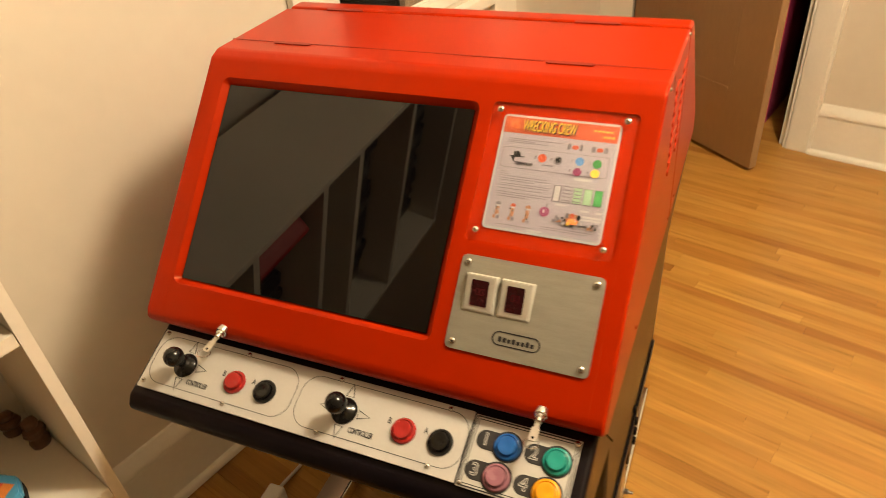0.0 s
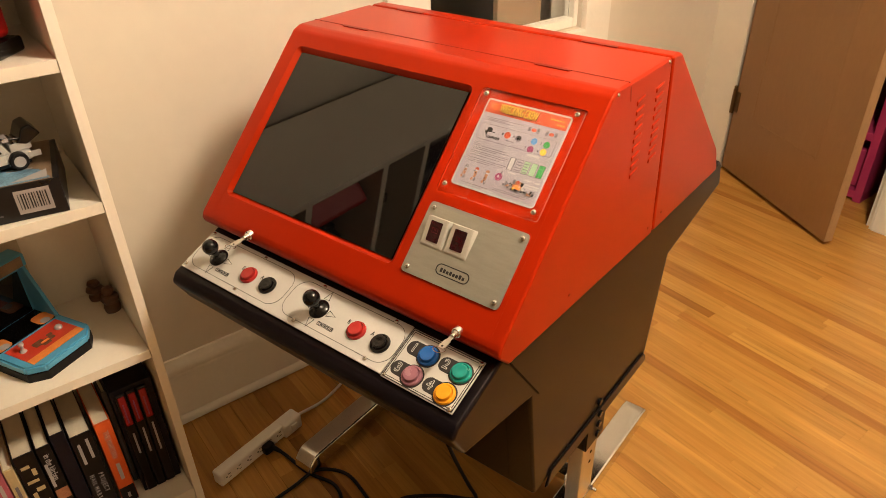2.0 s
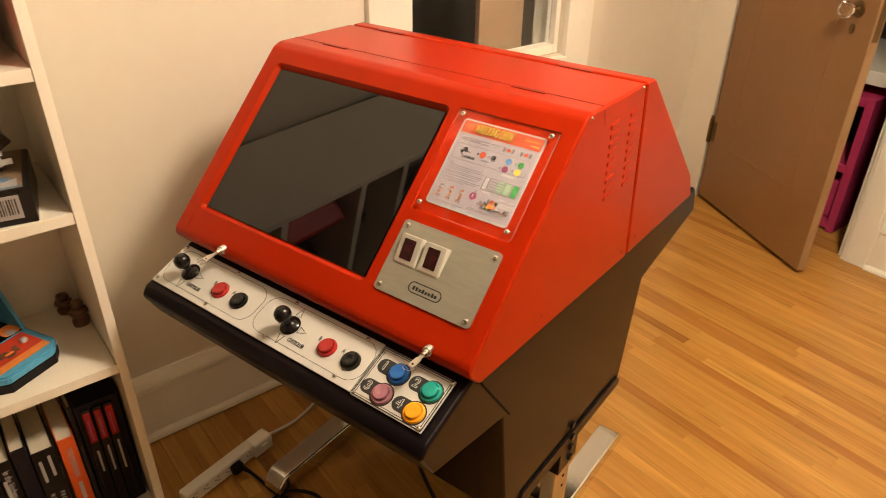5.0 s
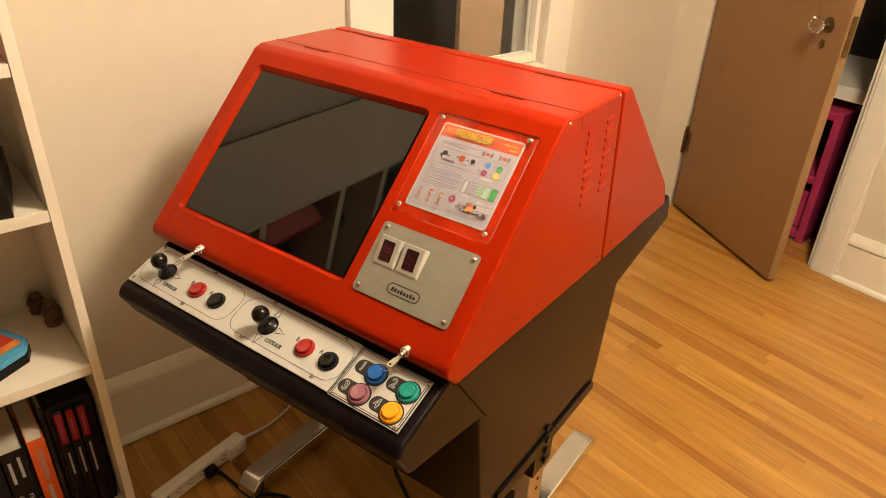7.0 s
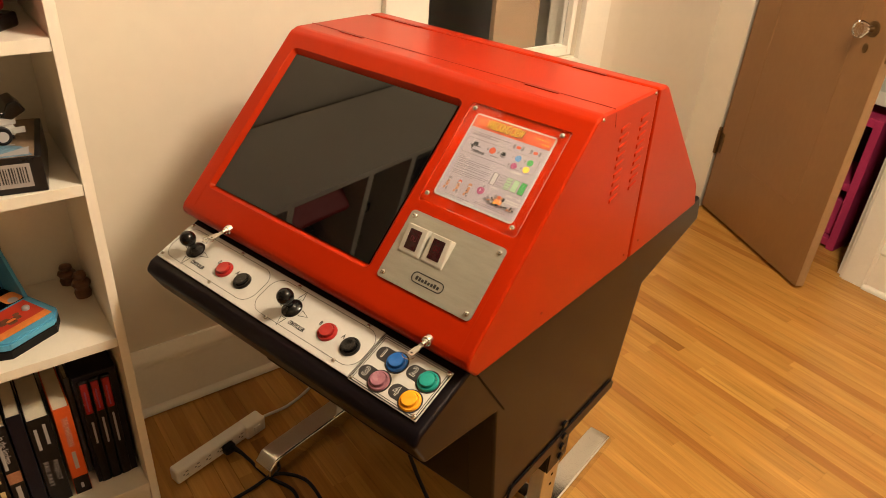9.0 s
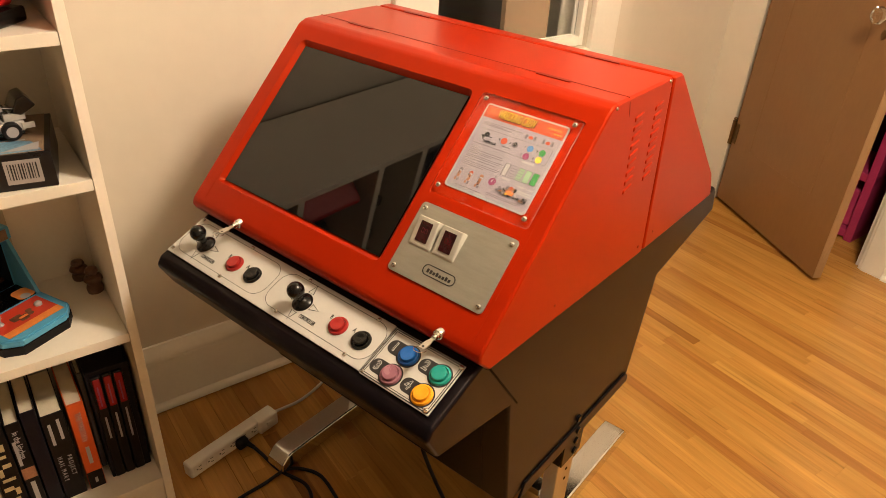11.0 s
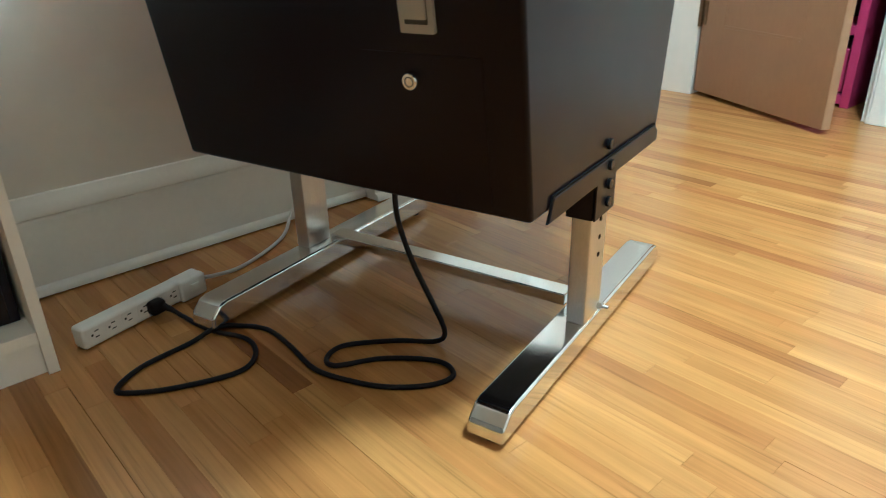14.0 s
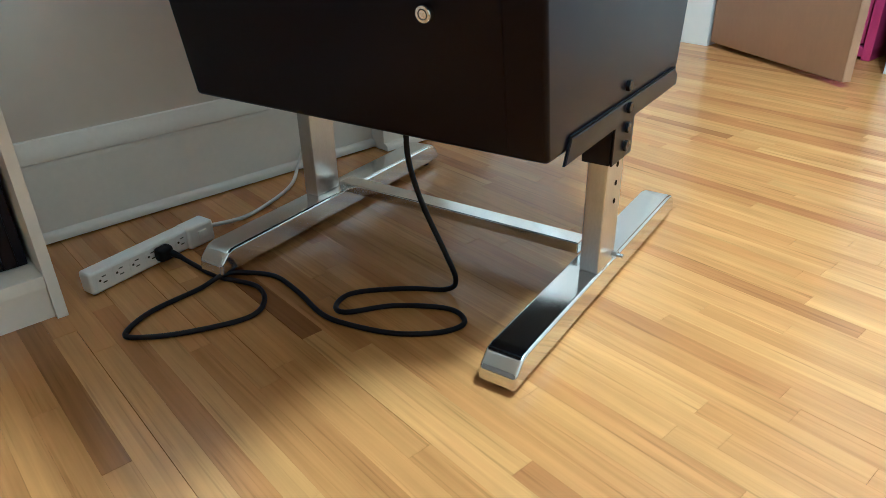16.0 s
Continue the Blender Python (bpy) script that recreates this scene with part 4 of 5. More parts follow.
# chrome H stand
for s in (-1, 1):
    xo, xi = s * 0.333, s * 0.272
    x0, x1 = min(xo, xi), max(xo, xi)
    foot = part("foot", prism([(-0.064, 0.010), (-0.060, 0.034), (-0.040, 0.053), (-0.025, 0.057), (0.600, 0.057), (0.622, 0.053), (0.642, 0.034), (0.646, 0.010)], x0, x1, 0.006, 3), M_CHROME, cab, "chrome plated stand foot", smooth=50)
    for y in (-0.035, 0.615):
        part("glide", cyl(0.016, 0.012, Matrix.Translation(((x0 + x1) / 2, y, 0.0)), 16), M_RUBBER, foot)
    px0, px1 = (0.297, 0.332) if s > 0 else (-0.332, -0.297)
    post = part("post", box(px0, px1, 0.226, 0.296, 0.056, 0.30, 0.004), M_BARE, cab, "bare steel upright post")
    for z in (0.241, 0.209, 0.177):
        part("hole", cyl(0.0045, 0.001, Matrix.Translation((s * 0.3319, 0.266, z)) @ Matrix.Rotation(radians(90 * s), 4, "Y"), 14), M_BLACKSEAM, post)
    part("base_bolt", cyl(0.007, 0.010, Matrix.Translation((s * 0.332, 0.285, 0.070)) @ Matrix.Rotation(radians(90 * s), 4, "Y"), 6), M_SCREW, post)
    part("base_bolt", cyl(0.004, 0.020, Matrix.Translation((s * 0.332, 0.285, 0.070)) @ Matrix.Rotation(radians(90 * s), 4, "Y"), 10), M_SCREW, post)
    sl = part("sleeve", box(px0 - 0.008, px1 + 0.0028, 0.220, 0.302, 0.252, 0.3225, 0.002), M_BLACK, cab, "black post sleeve")
    fx = (HW + 0.0003, HW + 0.0042) if s > 0 else (-HW - 0.0042, -HW - 0.0003)
    part("flange", prism([(0.046, 0.312), (0.062, 0.345), (0.495, 0.343), (0.510, 0.331), (0.512, 0.312), (0.302, 0.312), (0.302, 0.252), (0.220, 0.252), (0.220, 0.312)], *fx, 0.001, 1), M_BLACK, sl)
    part("flange_edge", prism([(0.044, 0.312), (0.046, 0.312), (0.063, 0.3455), (0.495, 0.3435), (0.495, 0.3465), (0.061, 0.3485)], fx[0], fx[1] - 0.001 * s), M_BLACKSEAM, sl)
    for z in (0.367, 0.334, 0.303, 0.273):
        b = part("bolt", cyl(0.0088, 0.007, Matrix.Translation((s * (HW + 0.003 if z < 0.35 else HW - 0.001), 0.267, z)) @ Matrix.Rotation(radians(90 * s), 4, "Y"), 6, bevel=0.001), M_PLASTIC, cab, "black hex bolt")
part("crossbar", box(-0.275, 0.275, 0.272, 0.312, 0.058, 0.080, 0.003), M_CHROME, cab, "chrome crossbar between the feet")

# ---- power strip, plug and cords ----
strip = thing("power_strip", pose(-0.466, -0.087, 0.0256, 0, 90, 0.8), "white six-outlet power strip lying on its side on the floor", "power strip")
part("housing", box(-0.019, 0.024, -0.134, 0.134, 0.0, 0.034, 0.006, 3), M_STRIP, strip)
part("switch_housing", box(-0.0205, 0.0255, 0.074, 0.136, 0.001, 0.043, 0.006, 3), M_STRIP, strip)
part("switch", box(-0.008, 0.008, 0.096, 0.116, 0.040, 0.047, 0.002), M_STRIP, strip)
for k in range(6):
    y = -0.110 + 0.034 * k
    o = part("outlet", slab(shift(rounded(0.030, 0.026, 0.009, 5), 0, y), 0.033, 0.0346), M_STRIP, strip)
    for dx in (-0.006, 0.006):
        part("outlet_slot", box(dx - 0.0011, dx + 0.0011, y - 0.001, y + 0.007, 0.0344, 0.0349), M_INK, o)
    part("outlet_pin_hole", cyl(0.0024, 0.0006, Matrix.Translation((0, y - 0.006, 0.0344)), 10), M_INK, o)
cord = thing("mains_cable", Matrix.Identity(4), "black woven power cord coiled loosely on the floor", "cable")
CZ = 0.0046
cord_line = [(-0.408, -0.066, 0.024), (-0.392, -0.060, 0.018), (-0.365, -0.056, 0.009), (-0.290, -0.058, CZ), (-0.208, -0.044, CZ), (-0.155, -0.072, CZ), (-0.140, -0.124, CZ),
             (-0.192, -0.206, CZ), (-0.245, -0.256, CZ), (-0.276, -0.262, CZ), (-0.296, -0.200, CZ), (-0.286, -0.108, CZ), (-0.275, -0.052, 0.013), (-0.252, -0.017, CZ), (-0.199, -0.001, CZ),
             (-0.123, -0.020, CZ), (-0.040, -0.050, CZ), (0.021, -0.049, CZ), (0.099, -0.029, CZ), (0.159, 0.013, CZ), (0.176, 0.055, CZ), (0.132, 0.076, CZ),
             (0.048, 0.036, CZ), (-0.002, -0.034, 0.013), (-0.040, -0.014, CZ), (-0.038, 0.032, CZ), (0.032, 0.092, CZ), (0.092, 0.125, CZ), (0.118, 0.120, 0.035),
             (0.110, 0.098, 0.10), (0.080, 0.085, 0.18), (0.066, 0.070, 0.26), (0.066, 0.068, 0.33)]
part("cable", tube(cord_line, 0.0046), M_RUBBER, cord, smooth=80)
part("plug", box(-0.431, -0.408, -0.091, -0.059, 0.012, 0.040, 0.007, 3), M_RUBBER, cord, "black moulded plug")
part("plug_neck", cyl(0.0075, 0.026, Matrix.Translation((-0.413, -0.067, 0.026)) @ Matrix.Rotation(radians(18), 4, "Z") @ Matrix.Rotation(radians(108), 4, "Y"), 12, r2=0.005), M_RUBBER, cord)
wc = thing("extension_cord", Matrix.Identity(4), "white round cord running from the power strip to the wall", "cord")
part("cable", tube([(-0.450, 0.044, 0.026), (-0.450, 0.085, 0.014), (-0.446, 0.15, 0.005), (-0.456, 0.235, 0.005), (-0.487, 0.33, 0.005), (-0.53, 0.40, 0.02), (-0.555, 0.455, 0.06)], 0.0042), M_WCORD, wc, smooth=80)

# ---- bookshelf and what stands on it ----
SU, SV, ST = -0.329, -0.375, 2.34
case = thing("bookcase", room(0, 0, 0), "tall white laminate bookcase half full of books and toys", "bookcase")
part("side_panel", box(-0.630, SU, SV - 0.018, SV, 0, ST, 0.001), M_SHELF, case)
part("side_panel", box(-0.630, SU, SV - 0.80, SV - 0.782, 0, ST, 0.001), M_SHELF, case)
part("back_panel", box(-0.630, -0.622, SV - 0.782, SV - 0.018, 0.02, ST), M_SHELF, case)
V0, V1 = SV - 0.7815, SV - 0.0185
for z0, z1 in ((0.062, 0.084), (0.494, 0.516), (0.841, 0.863), (1.101, 1.123), (1.385, 1.407), (1.565, 1.587), (1.90, 1.922), (ST - 0.022, ST)):
    part("shelf", box(-0.6215, SU - 0.002, V0, V1, z0, z1, 0.001), M_SHELF, case)
part("plinth", box(-0.60, SU - 0.012, V0, V1, 0.0, 0.0615), M_SHELF, case)


def book(v, thick, height, depth, z, cover, label, front=-0.352, lean=0.0, title="", bars=(), text_mat=None, size=0.016, extra=(), bands=()):
    """Stands on a shelf, its spine towards the room."""
    b = thing("book", room(front, v, z + 0.0005) @ Matrix.Rotation(radians(lean), 4, "X"), label, "book", "books on the bookcase")
    c = 0.0022
    bm = box(-depth, 0, 0, c, 0, height, 0.0006, 1)
    box(-depth, 0, thick - c, thick, 0, height, 0.0006, 1, bm=bm)
    box(-0.003, 0.0015, 0.0006, thick - 0.0006, 0, height, 0.0012, 2, bm=bm)
    part("cover", bm, cover, b)
    part("page_block", box(-depth + 0.003, -0.0032, c + 0.0002, thick - c - 0.0002, 0.003, height - 0.003), M_PAGES, b)
    down = Matrix.Translation((0.0019, thick / 2, height / 2)) @ Matrix(((0, 0, 1, 0), (0, 1, 0, 0), (-1, 0, 0, 0), (0, 0, 0, 1)))
    if title:
        off, words = title
        lettering("title", words, size, down @ Matrix.Translation((off, 0, 0.0)), text_mat or M_CARDW, b, wide=0.8)
    for more_off, drop, more in extra:
        lettering("title", more, size, down @ Matrix.Translation((more_off, drop, 0.0)), text_mat or M_CARDW, b, wide=0.8)
    for z0, z1, ink_mat in bands:
        part("spine_band", box(0.0010, 0.0018, 0.0012, thick - 0.0012, height * z0, height * z1), ink_mat, b)
    for z0, z1, w, *aside in bars:
        mid = thick / 2 + (aside[0] if aside else 0.0)
        part("spine_bar", box(0.0014, 0.0021, mid - w / 2, mid + w / 2, height * z0, height * z1), text_mat or M_CARDW, b)
    return b


def cover(name, rgb, rough=0.4):
    return mat(name, rgb, rough, vary=0.12, scale=14, bump=0.04, bump_scale=200, spec=0.2)


C_BLACK, C_NAVY = cover("cover_black", (0.008, 0.006, 0.006)), cover("cover_navy", (0.008, 0.007, 0.012))
C_ORANGE, C_PINK = cover("cover_orange", (0.62, 0.10, 0.02)), cover("cover_pink", (0.40, 0.10, 0.14))
C_YEL, C_GREY = cover("cover_cream", (0.50, 0.40, 0.22)), cover("cover_grey", (0.10, 0.095, 0.09))
C_REDF = cover("spine_red", (0.30, 0.022, 0.024), 0.25)
z = 0.084
# a slipcase of three slim black volumes with glossy red heads
sc = thing("boxed_set", room(-0.388, -0.488, z + 0.0005), "black boxed set of three slim volumes with red spine heads", "boxed set")
part("slipcase", box(-0.17, -0.004, 0.0, 0.0875, 0, 0.318, 0.002), C_NAVY, sc)
for k in range(3):
    y = 0.007 + 0.0222 * k
    vol = part("volume", box(-0.16, 0.004, y, y + 0.0212, 0.004, 0.306, 0.004, 3), C_BLACK, sc)
    part("spine_head", box(0.0025, 0.0062, y + 0.0030, y + 0.0182, 0.218, 0.302, 0.003, 3), C_REDF, vol, "glossy red spine head")
    # highlight on the glossy head, painted as a thin mauve bar
    part("spine_painted_shine", box(0.0058, 0.0066, y + 0.0085, y + 0.0115, 0.226, 0.282), M_MAUVEINK, vol)
    part("spine_bar", box(0.0035, 0.0046, y + 0.0085, y + 0.0128, 0.128 - 0.008 * k, 0.192 + 0.004 * k), M_CARDW, vol)
book(-0.500, 0.011, 0.290, 0.145, z, C_GREY, "thin dark grey paperback", front=-0.440, bars=((0.25, 0.6, 0.004),), text_mat=M_GREY)
book(-0.5385, 0.034, 0.258, 0.155, z, C_ORANGE, "hardcover with bright orange spine", front=-0.386, title=(-0.060, "THE MARTIAN"),
     bars=((0.30, 0.50, 0.008), (0.06, 0.12, 0.006)), text_mat=M_CARDW, size=0.0165, bands=((0.0, 0.20, C_BLACK),))
book(-0.5895, 0.044, 0.252, 0.160, z, C_BLACK, "thick black hardcover with pale spine lettering", front=-0.386, extra=((0.030, 0.008, "P R O J E C T"), (0.034, -0.010, "H A I L  M A R Y")),
     bars=((0.70, 0.93, 0.006, 0.008), (0.66, 0.90, 0.006, -0.010)), text_mat=M_CARDW, size=0.0135)
book(-0.6210, 0.029, 0.281, 0.165, z, C_NAVY, "dark hardcover with cream pages", front=-0.384)
book(-0.6520, 0.028, 0.266, 0.165, z, C_BLACK, "black cookbook with white spine print and a small picture", front=-0.382, title=(-0.072, "in the kitchen"), bars=((0.56, 0.82, 0.006, -0.008), (0.08, 0.36, 0.009)),
     bands=((0.40, 0.52, M_TAN),), size=0.0175)
book(-0.6950, 0.040, 0.270, 0.170, z, C_BLACK, "black hardcover with cream vine pattern on its spine", front=-0.378, text_mat=C_YEL,
     bars=((0.10, 0.13, 0.022, 0.003), (0.15, 0.22, 0.008, -0.008), (0.24, 0.27, 0.020, -0.002), (0.30, 0.37, 0.009, 0.008), (0.36, 0.40, 0.018, -0.006), (0.46, 0.49, 0.024), (0.52, 0.60, 0.008, -0.009),
           (0.60, 0.64, 0.016, 0.005), (0.70, 0.73, 0.022, -0.002), (0.77, 0.84, 0.008, 0.007), (0.86, 0.89, 0.016, -0.005)))
book(-0.7170, 0.019, 0.255, 0.160, z, C_YEL, "slim cream paperback with grey spine print", front=-0.372, bars=((0.3, 0.8, 0.006),), text_mat=M_GREY)
book(-0.7430, 0.024, 0.270, 0.165, z, C_PINK, "dusty pink paperback with white spine print", front=-0.368, bars=((0.2, 0.85, 0.007),))
v = -0.744
for k in range(10):
    th = 0.024 + 0.016 * random.random()
    v -= th + 0.002
    if v < V0 + 0.01:
        break
    book(v, th, 0.21 + 0.07 * random.random(), 0.15, z, (C_BLACK, C_YEL, C_GREY, C_NAVY)[k % 4], "hardcover book with plain spine")
# upper shelves: dark books added out of view to darken the screen's reflection
for zz, hi in ((1.407, 0.152), (1.587, 0.305), (1.922, 0.375), (1.123, 0.25)):
    v = V1 - (0.006 if zz > 1.2 else 0.235)
    k = 0
    while v > V0 + 0.06:
        th = 0.020 + 0.022 * random.random()
        v -= th + 0.001
        book(v, th, hi - 0.05 * random.random(), 0.16, zz, (C_BLACK, C_NAVY, C_BLACK, C_GREY)[k % 4], "dark book added to darken the shelf in the screen's reflection", front=-0.43)
        k += 1

# toy car on its carton
ZC = 0.863
carton = thing("toy_carton", room(-0.333, -0.446, ZC + 0.0005, -10), "black toy carton with blue printed lid and barcode", "carton")
part("carton_body", box(-0.19, 0.0, -0.26, 0.0, 0, 0.066, 0.002), M_CARTON, carton)
part("lid_picture", box(-0.188, -0.002, -0.258, -0.010, 0.0662, 0.0668), M_SAND, carton)
part("lid_blue_print", slab([(-0.075, -0.256), (-0.004, -0.256), (-0.004, -0.012), (-0.05, -0.03), (-0.085, -0.11)], 0.0668, 0.0672), M_SKYBLUE, carton)
part("lid_mark", slab([(-0.045, -0.018), (-0.010, -0.075), (-0.010, -0.018)], 0.0672, 0.0676), M_CARDW, carton)
part("barcode_label", box(0.0003, 0.0010, -0.075, -0.020, 0.012, 0.055), M_CARDW, carton)
for k in range(11):
    y = -0.070 + 0.0042 * k
    part("barcode_bar", box(0.0010, 0.0014, y, y + (0.0022 if k % 3 else 0.0012), 0.020, 0.049), M_INK, carton)
for k in range(6):
    part("print_bar", box(0.0003, 0.0008, -0.235, -0.100 - 0.012 * (k % 3), 0.014 + 0.0065 * k, 0.0165 + 0.0065 * k), M_GREY, carton)
car = thing("toy_car", room(-0.436, -0.530, ZC + 0.068, 4), "grey brick-built toy car parked on the black carton", "toy car")
part("body", box(-0.032, 0.032, -0.075, 0.062, 0.012, 0.030, 0.004), M_LOGREY, car)
part("sloped_nose", prism([(-0.075, 0.030), (-0.020, 0.030), (-0.020, 0.036)], -0.030, 0.030, 0.001), M_LOGREY, car)
part("cabin", prism([(-0.030, 0.030), (0.030, 0.030), (0.020, 0.052), (-0.008, 0.052)], -0.028, 0.028, 0.002), M_LOGREY, car)
part("side_window", prism([(-0.018, 0.033), (0.018, 0.033), (0.012, 0.047), (-0.004, 0.047)], 0.0275, 0.0288), M_PLASTIC, car, "dark side window")
part("door_open", box(0.030, 0.034, -0.015, 0.02, 0.014, 0.030, 0.001), M_LOGREY, car)
part("rear_vent", box(-0.026, 0.026, 0.032, 0.066, 0.030, 0.043, 0.002), M_LOGREY, car)
part("tail_wing", prism([(0.046, 0.044), (0.060, 0.038), (0.086, 0.052), (0.072, 0.072), (0.058, 0.068)], -0.028, 0.028, 0.003), M_PLASTIC, car, "black angular exhaust at the tail")
part("light_strip", box(0.0, 0.026, 0.024, 0.034, 0.050, 0.056), M_CARDW, car)
for y in (-0.045, 0.038):
    for s in (-1, 1):
        w = part("wheel", cyl(0.0155, 0.012, Matrix.Translation((s * 0.030, y, 0.0165)) @ Matrix.Rotation(radians(90 * s), 4, "Y"), 24, bevel=0.002), M_RUBBER, car)
        part("rim", cyl(0.0095, 0.0008, Matrix.Translation((s * 0.0421, y, 0.0165)) @ Matrix.Rotation(radians(90 * s), 4, "Y"), 18), M_CARDW, w)

part("under_body", box(-0.030, 0.030, -0.070, 0.058, 0.006, 0.013, 0.001), M_PLASTIC, car, "dark under-body")
for y in (-0.066, -0.008, 0.056):
    part("side_brick", box(0.0315, 0.0335, y, y + 0.020, 0.016, 0.027, 0.0008), M_LOGREY, car)
for k in range(3):
    part("vent_fin", box(-0.022, 0.022, 0.036 + 0.009 * k, 0.041 + 0.009 * k, 0.0425, 0.0465), M_PLASTIC, car)
part("roof_pipe", tube([(0.020, -0.005, 0.054), (0.024, 0.02, 0.056), (0.022, 0.05, 0.050)], 0.0022), M_PLASTIC, car)
part("driver_light", box(0.0286, 0.0292, -0.004, 0.008, 0.035, 0.042), M_MAUVEINK, car)
for a, b, c, d in ((-0.120, -0.200, 0.03, 0.012), (-0.150, -0.06, 0.05, 0.016), (-0.10, -0.05, 0.035, 0.010), (-0.135, -0.12, 0.02, 0.02)):
    part("lid_dark_print", slab(shift(rounded(d, c, min(c, d) / 2.1, 4), a, b), 0.0668, 0.0671), M_FIG, carton, smooth=None)
for k in range(5):
    part("lid_spark", slab(shift(rounded(0.004, 0.03 + 0.012 * (k % 3), 0.0018, 3), -0.020 - 0.010 * k, -0.20 + 0.035 * k), 0.0672, 0.0675), M_SKYBLUE if k % 2 else M_CARDW, carton, smooth=None)

# small blue toy arcade game
game = thing("toy_arcade_game", room(-0.456, -0.566, 0.5165, 28) @ Matrix.Scale(0.91, 4), "light blue handheld toy arcade game with red control deck", "toy game")
deck = [(-0.075, -0.085), (0.055, -0.085), (0.085, -0.055), (0.085, 0.055), (0.055, 0.085), (-0.075, 0.085)]
part("base", slab(deck, 0.0, 0.020), M_RUBBER, game)
bm = slab(deck, 0.020, 0.040)
bmesh.ops.bevel(bm, geom=list(bm.edges), offset=0.004, segments=2, affect="EDGES")
part("deck", bm, M_TOYBLUE, game)
st = part("deck_sticker", slab([(-0.030, -0.066), (0.062, -0.066), (0.062, 0.066), (-0.030, 0.066)], 0.0402, 0.0408), M_TOYRED, game)
part("sticker_edge", slab([(0.042, -0.066), (0.064, -0.066), (0.064, 0.066), (0.042, 0.066)], 0.0408, 0.0413), M_TOYORANGE, st)
for cx, cy, w, h in ((0.012, -0.012, 0.020, 0.026), (0.018, 0.008, 0.014, 0.030), (0.006, 0.020, 0.010, 0.014), (0.026, -0.002, 0.012, 0.020)):
    part("sticker_picture", slab(shift(rounded(w, h, 0.004), cx, cy), 0.0408, 0.0412), M_FIG, st)
part("sticker_glow", slab(shift(rounded(0.008, 0.020, 0.003), 0.018, 0.0), 0.0412, 0.0415), M_TOYORANGE, st)
part("stick", lathe([(0.008, 0), (0.006, 0.004), (0.0035, 0.006), (0.0035, 0.014), (0.0062, 0.018), (0.0055, 0.023), (0.001, 0.025)], Matrix.Translation((0.005, -0.045, 0.0405)), 14), M_CARDW, game)
part("knob", lathe([(0.0085, 0), (0.0085, 0.005), (0.006, 0.008), (0.001, 0.009)], Matrix.Translation((0.006, 0.045, 0.0405)), 18), M_CARDW, game)
for s in (-1, 1):
    part("side_wall", slab([(-0.105, 0.0), (-0.035, 0.0), (-0.105, 0.150), (-0.125, 0.150)], 0, 0.008, Matrix.Translation((0, s * 0.078 + 0.004, 0.038)) @ Matrix.Rotation(radians(90), 4, "X")), M_TOYBLUE, game)
part("screen", slab([(-0.105, -0.072), (-0.036, -0.072), (-0.036, 0.072), (-0.105, 0.072)], 0.040, 0.042), M_SCREEN, game)
part("back_wall", box(-0.128, -0.112, -0.082, 0.082, 0.02, 0.190, 0.004), M_TOYBLUE, game)
part("back_screen", box(-0.1115, -0.1095, -0.070, 0.070, 0.04, 0.15), M_SCREEN, game)
mq = part("marquee", box(-0.125, -0.075, -0.080, 0.080, 0.172, 0.205, 0.005), M_TOYBLUE, game)
part("marquee_sticker", box(-0.0748, -0.0742, -0.07, 0.07, 0.176, 0.201), M_SAND, mq)
for s in (-1, 1):
    part("side_sticker", slab(shift(rounded(0.045, 0.04, 0.012), -0.058, s * 0.055), 0.0422, 0.0426), M_TOYORANGE, game)
    part("side_disc", cyl(0.011, 0.0008, Matrix.Translation((-0.045, s * 0.052, 0.0426)), 18), M_CARDW, game)

# two small brown figures, plain shapes
for u_, v_, tall, turn in ((-0.520, -0.412, 0.064, 10), (-0.588, -0.428, 0.050, -20)):
    f = lathe([(0.011, 0), (0.012, 0.012), (0.010, 0.022), (0.0135, 0.032), (0.012, 0.040), (0.007, 0.044), (0.0095, 0.052), (0.008, 0.060), (0.002, 0.064)],
              Matrix.Diagonal((1.3, 1.5, tall / 0.064, 1)), 14)
    solid("figurine", f, M_FIG, room(u_, v_, 0.5165, turn), "small dark brown plastic figurine beside the shelf wall", "figurine")
# framed grey print behind the toy game
pr = thing("picture_card", room(-0.598, -0.56, 0.5165) @ Matrix.Rotation(radians(-6), 4, "Y"), "grey sketch print leaning on the shelf back", "print")
part("sheet", box(-0.004, 0, -0.16, 0.025, 0, 0.27, 0.0008), M_SKETCH, pr)
for k in range(14):
    a, b = random.random() * 0.14 - 0.15, 0.02 + 0.21 * random.random()
    part("sketch_mark", box(0.0002, 0.0007, a, a + 0.015 + 0.03 * random.random(), b, b + 0.008 + 0.02 * random.random()), M_GREY, pr)

# red toy on the upper shelf
toy = thing("red_toy", room(-0.425, -0.525, 1.1235, 48) @ Matrix.Scale(0.88, 4), "glossy red plastic toy with black foot", "toy")
turned = Matrix.Rotation(radians(-90), 4, "Z")
part("foot", prism([(0.09, 0.0), (-0.035, 0.0), (-0.038, 0.022), (-0.02, 0.03), (0.09, 0.028)], -0.08, 0.04, 0.006, 3, m=turned), M_PLASTIC, toy, "black moulded foot")
part("shell", prism([(0.08, 0.03), (-0.045, 0.03), (-0.055, 0.12), (-0.03, 0.27), (0.08, 0.27)], -0.07, 0.05, 0.012, 3, m=turned), M_REDTOY, toy, "glossy red moulded shell")

# ---- oak strip floor ----
W, V_OFF = 0.0375, 0.295
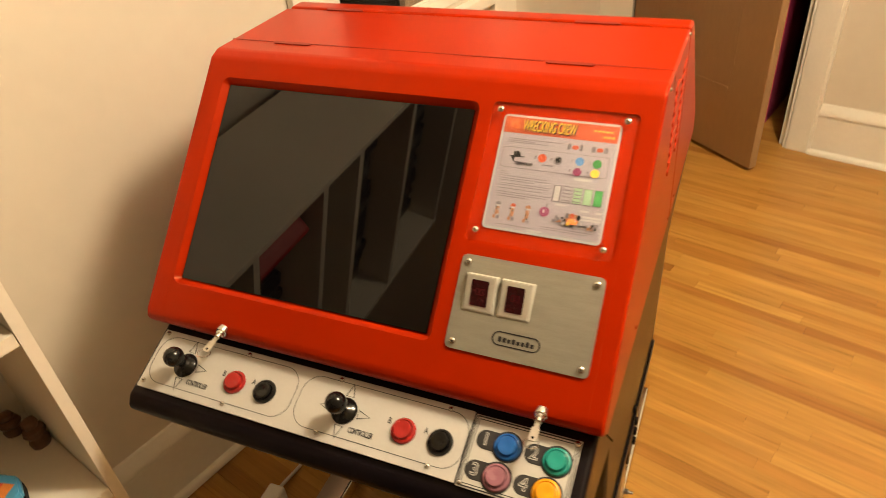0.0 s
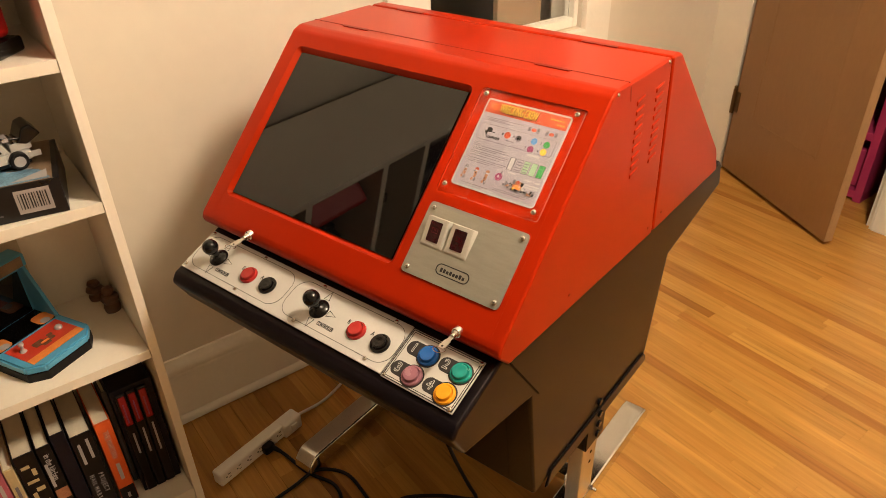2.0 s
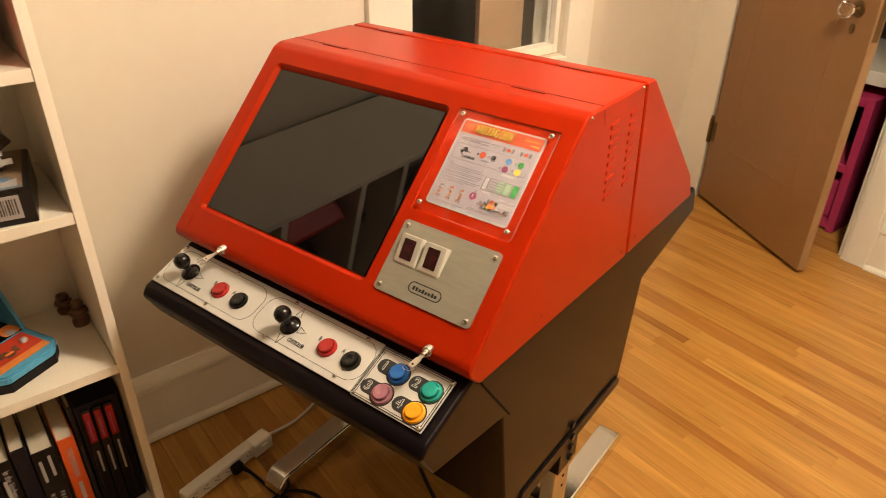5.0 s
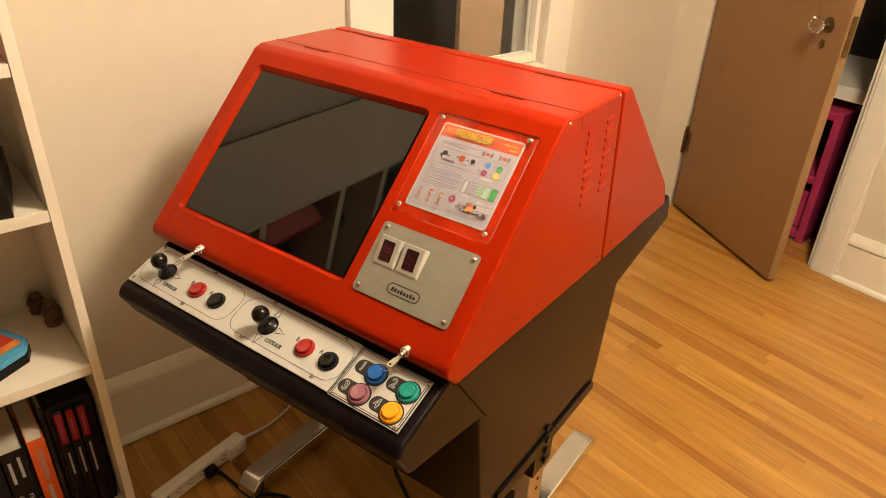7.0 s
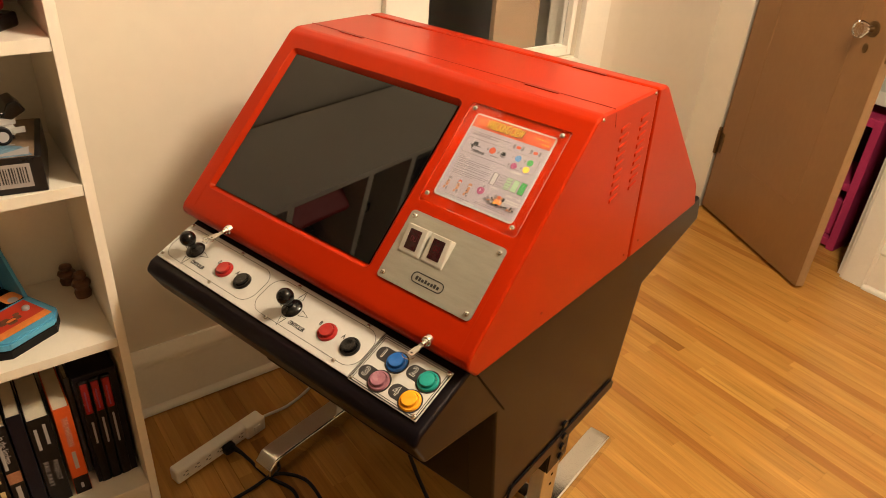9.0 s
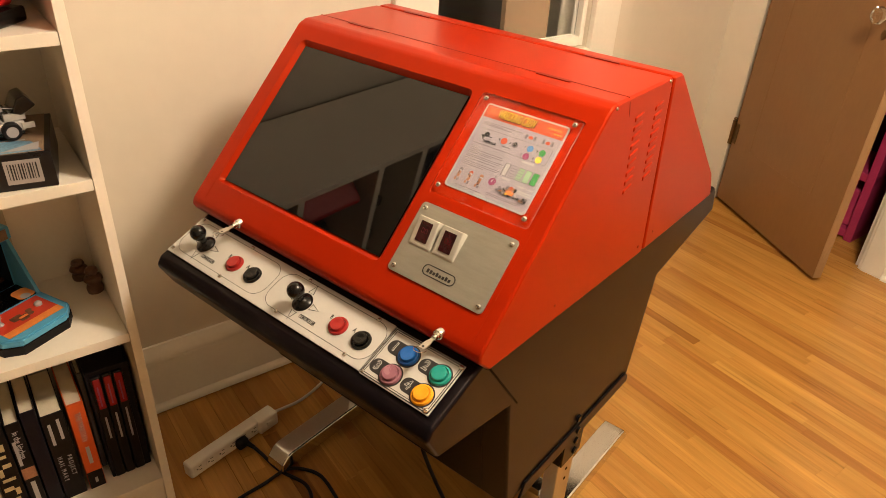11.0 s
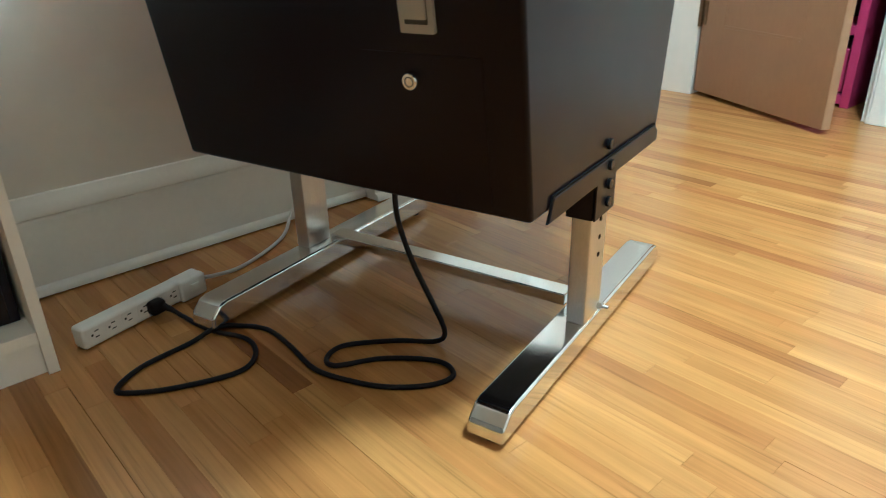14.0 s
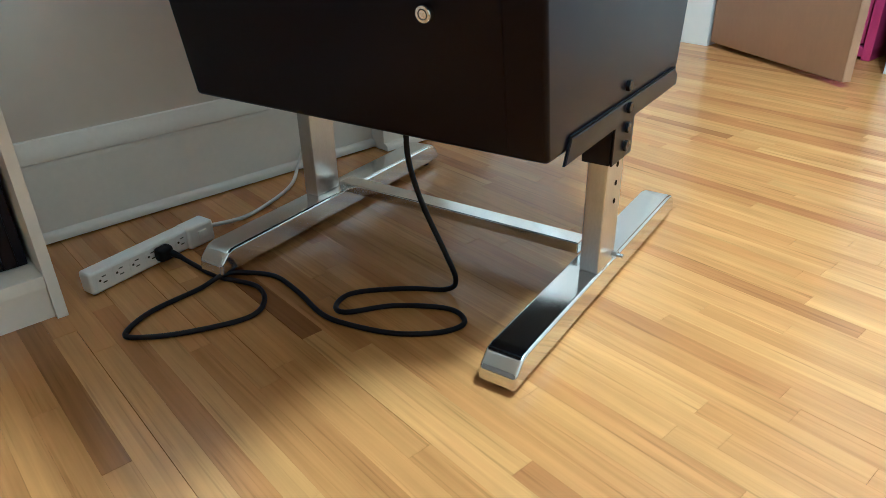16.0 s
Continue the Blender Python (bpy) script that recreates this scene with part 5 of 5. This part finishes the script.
solid("floor_bed", box(LW - 0.4, RW + 0.1, BW - 0.1, 4.0, -0.05, -0.0065), M_GAP, R15, "dark sub-floor below the boards", "floor", kind="structure", smooth=None)
floor = new("floor")
floor.matrix_world = R15
tagged(floor, "honey oak strip floor, glossy varnish, narrow boards", "floor", kind="structure")
FU0, FU1 = LW - 0.30, RW
rng = random.Random(11)
# boards whose ends and tone stand out: row height v, start, end, dark
SPECIAL = [(1.235, -0.27, -0.008, True), (1.195, 0.087, 0.40, False), (0.35, 0.17, 0.366, False), (0.315, -0.05, 0.586, False), (0.432, 0.395, 1.2, False), (-0.10, -0.40, 0.008, True), (-0.428, -0.55, 0.089, True), (-0.188, -0.30, 0.045, False), (0.157, 0.05, 0.578, False)]
special = {int(math.floor((v - V_OFF) / W)): (a, b, dark) for v, a, b, dark in SPECIAL}
shared = {}


def board_mesh(length, dark=False, loose=False):
    """A board; a loose one leaves an open joint along one edge."""
    key = (round(length, 3), dark, loose)
    if key not in shared:
        bm = box(0, key[0] - 0.0004, 0.0, W - (0.0008 if loose else 0.0001), -0.008, 0.0)
        top = [e for e in bm.edges if all(abs(v.co.z) < 1e-6 for v in e.verts)]
        bmesh.ops.bevel(bm, geom=top, offset=0.0001, segments=1, affect="EDGES")
        shared[key] = finish("board", bm, M_OAKD if dark else M_OAK)
    return shared[key]


near, rest_v, rest_f = [], [], []
k0, k1 = int((BW - V_OFF) / W) - 1, int((3.9 - V_OFF) / W)
for k in range(k0, k1):
    v0 = V_OFF + k * W
    u = FU0 - rng.random() * 0.5
    own = special.get(k)
    while u < FU1:
        length = round(rng.choice((0.34, 0.50, 0.62, 0.76, 0.90, 1.06, 1.24)), 2)
        if own and u < own[0] <= u + length:
            length = own[0] - u
        elif own and abs(u - own[0]) < 1e-6:
            length = own[1] - own[0]
            ob = new("board", board_mesh(length, own[2]))
            ob.parent, ob.location = floor, (u, v0, 0)
            u += length
            continue
        a, b = max(u, FU0), min(u + length, FU1)
        u += length
        if b - a < 0.02:
            continue
        if -0.85 < v0 < 1.15 and len(near) < 300 and a < 1.3:
            near.append((a, v0, b - a))
        else:
            n = len(rest_v)
            c = 0.0001
            for x in (a, b - 0.0005):
                for y in (v0, v0 + W - (0.0008 if rng.random() < 0.12 else 0.0001)):
                    rest_v += [(x, y, -0.008), (x + (c if x < (a + b) / 2 else -c), y + (c if y < v0 + W / 2 else -c), 0.0)]
            rest_f += [(n + 1, n + 5, n + 7, n + 3), (n, n + 1, n + 3, n + 2), (n + 4, n + 6, n + 7, n + 5), (n, n + 4, n + 5, n + 1), (n + 2, n + 3, n + 7, n + 6)]
for a, v0, length in near:
    ob = new("board", board_mesh(length, False, rng.random() < 0.14))
    ob.parent = floor
    ob.location = (a, v0, 0)
me = bpy.data.meshes.new("far_boards")
me.from_pydata(rest_v, [], rest_f)
me.materials.append(M_OAKR)
ob = new("far_boards", me)
ob.parent = floor
tagged(ob, kind="stuff")
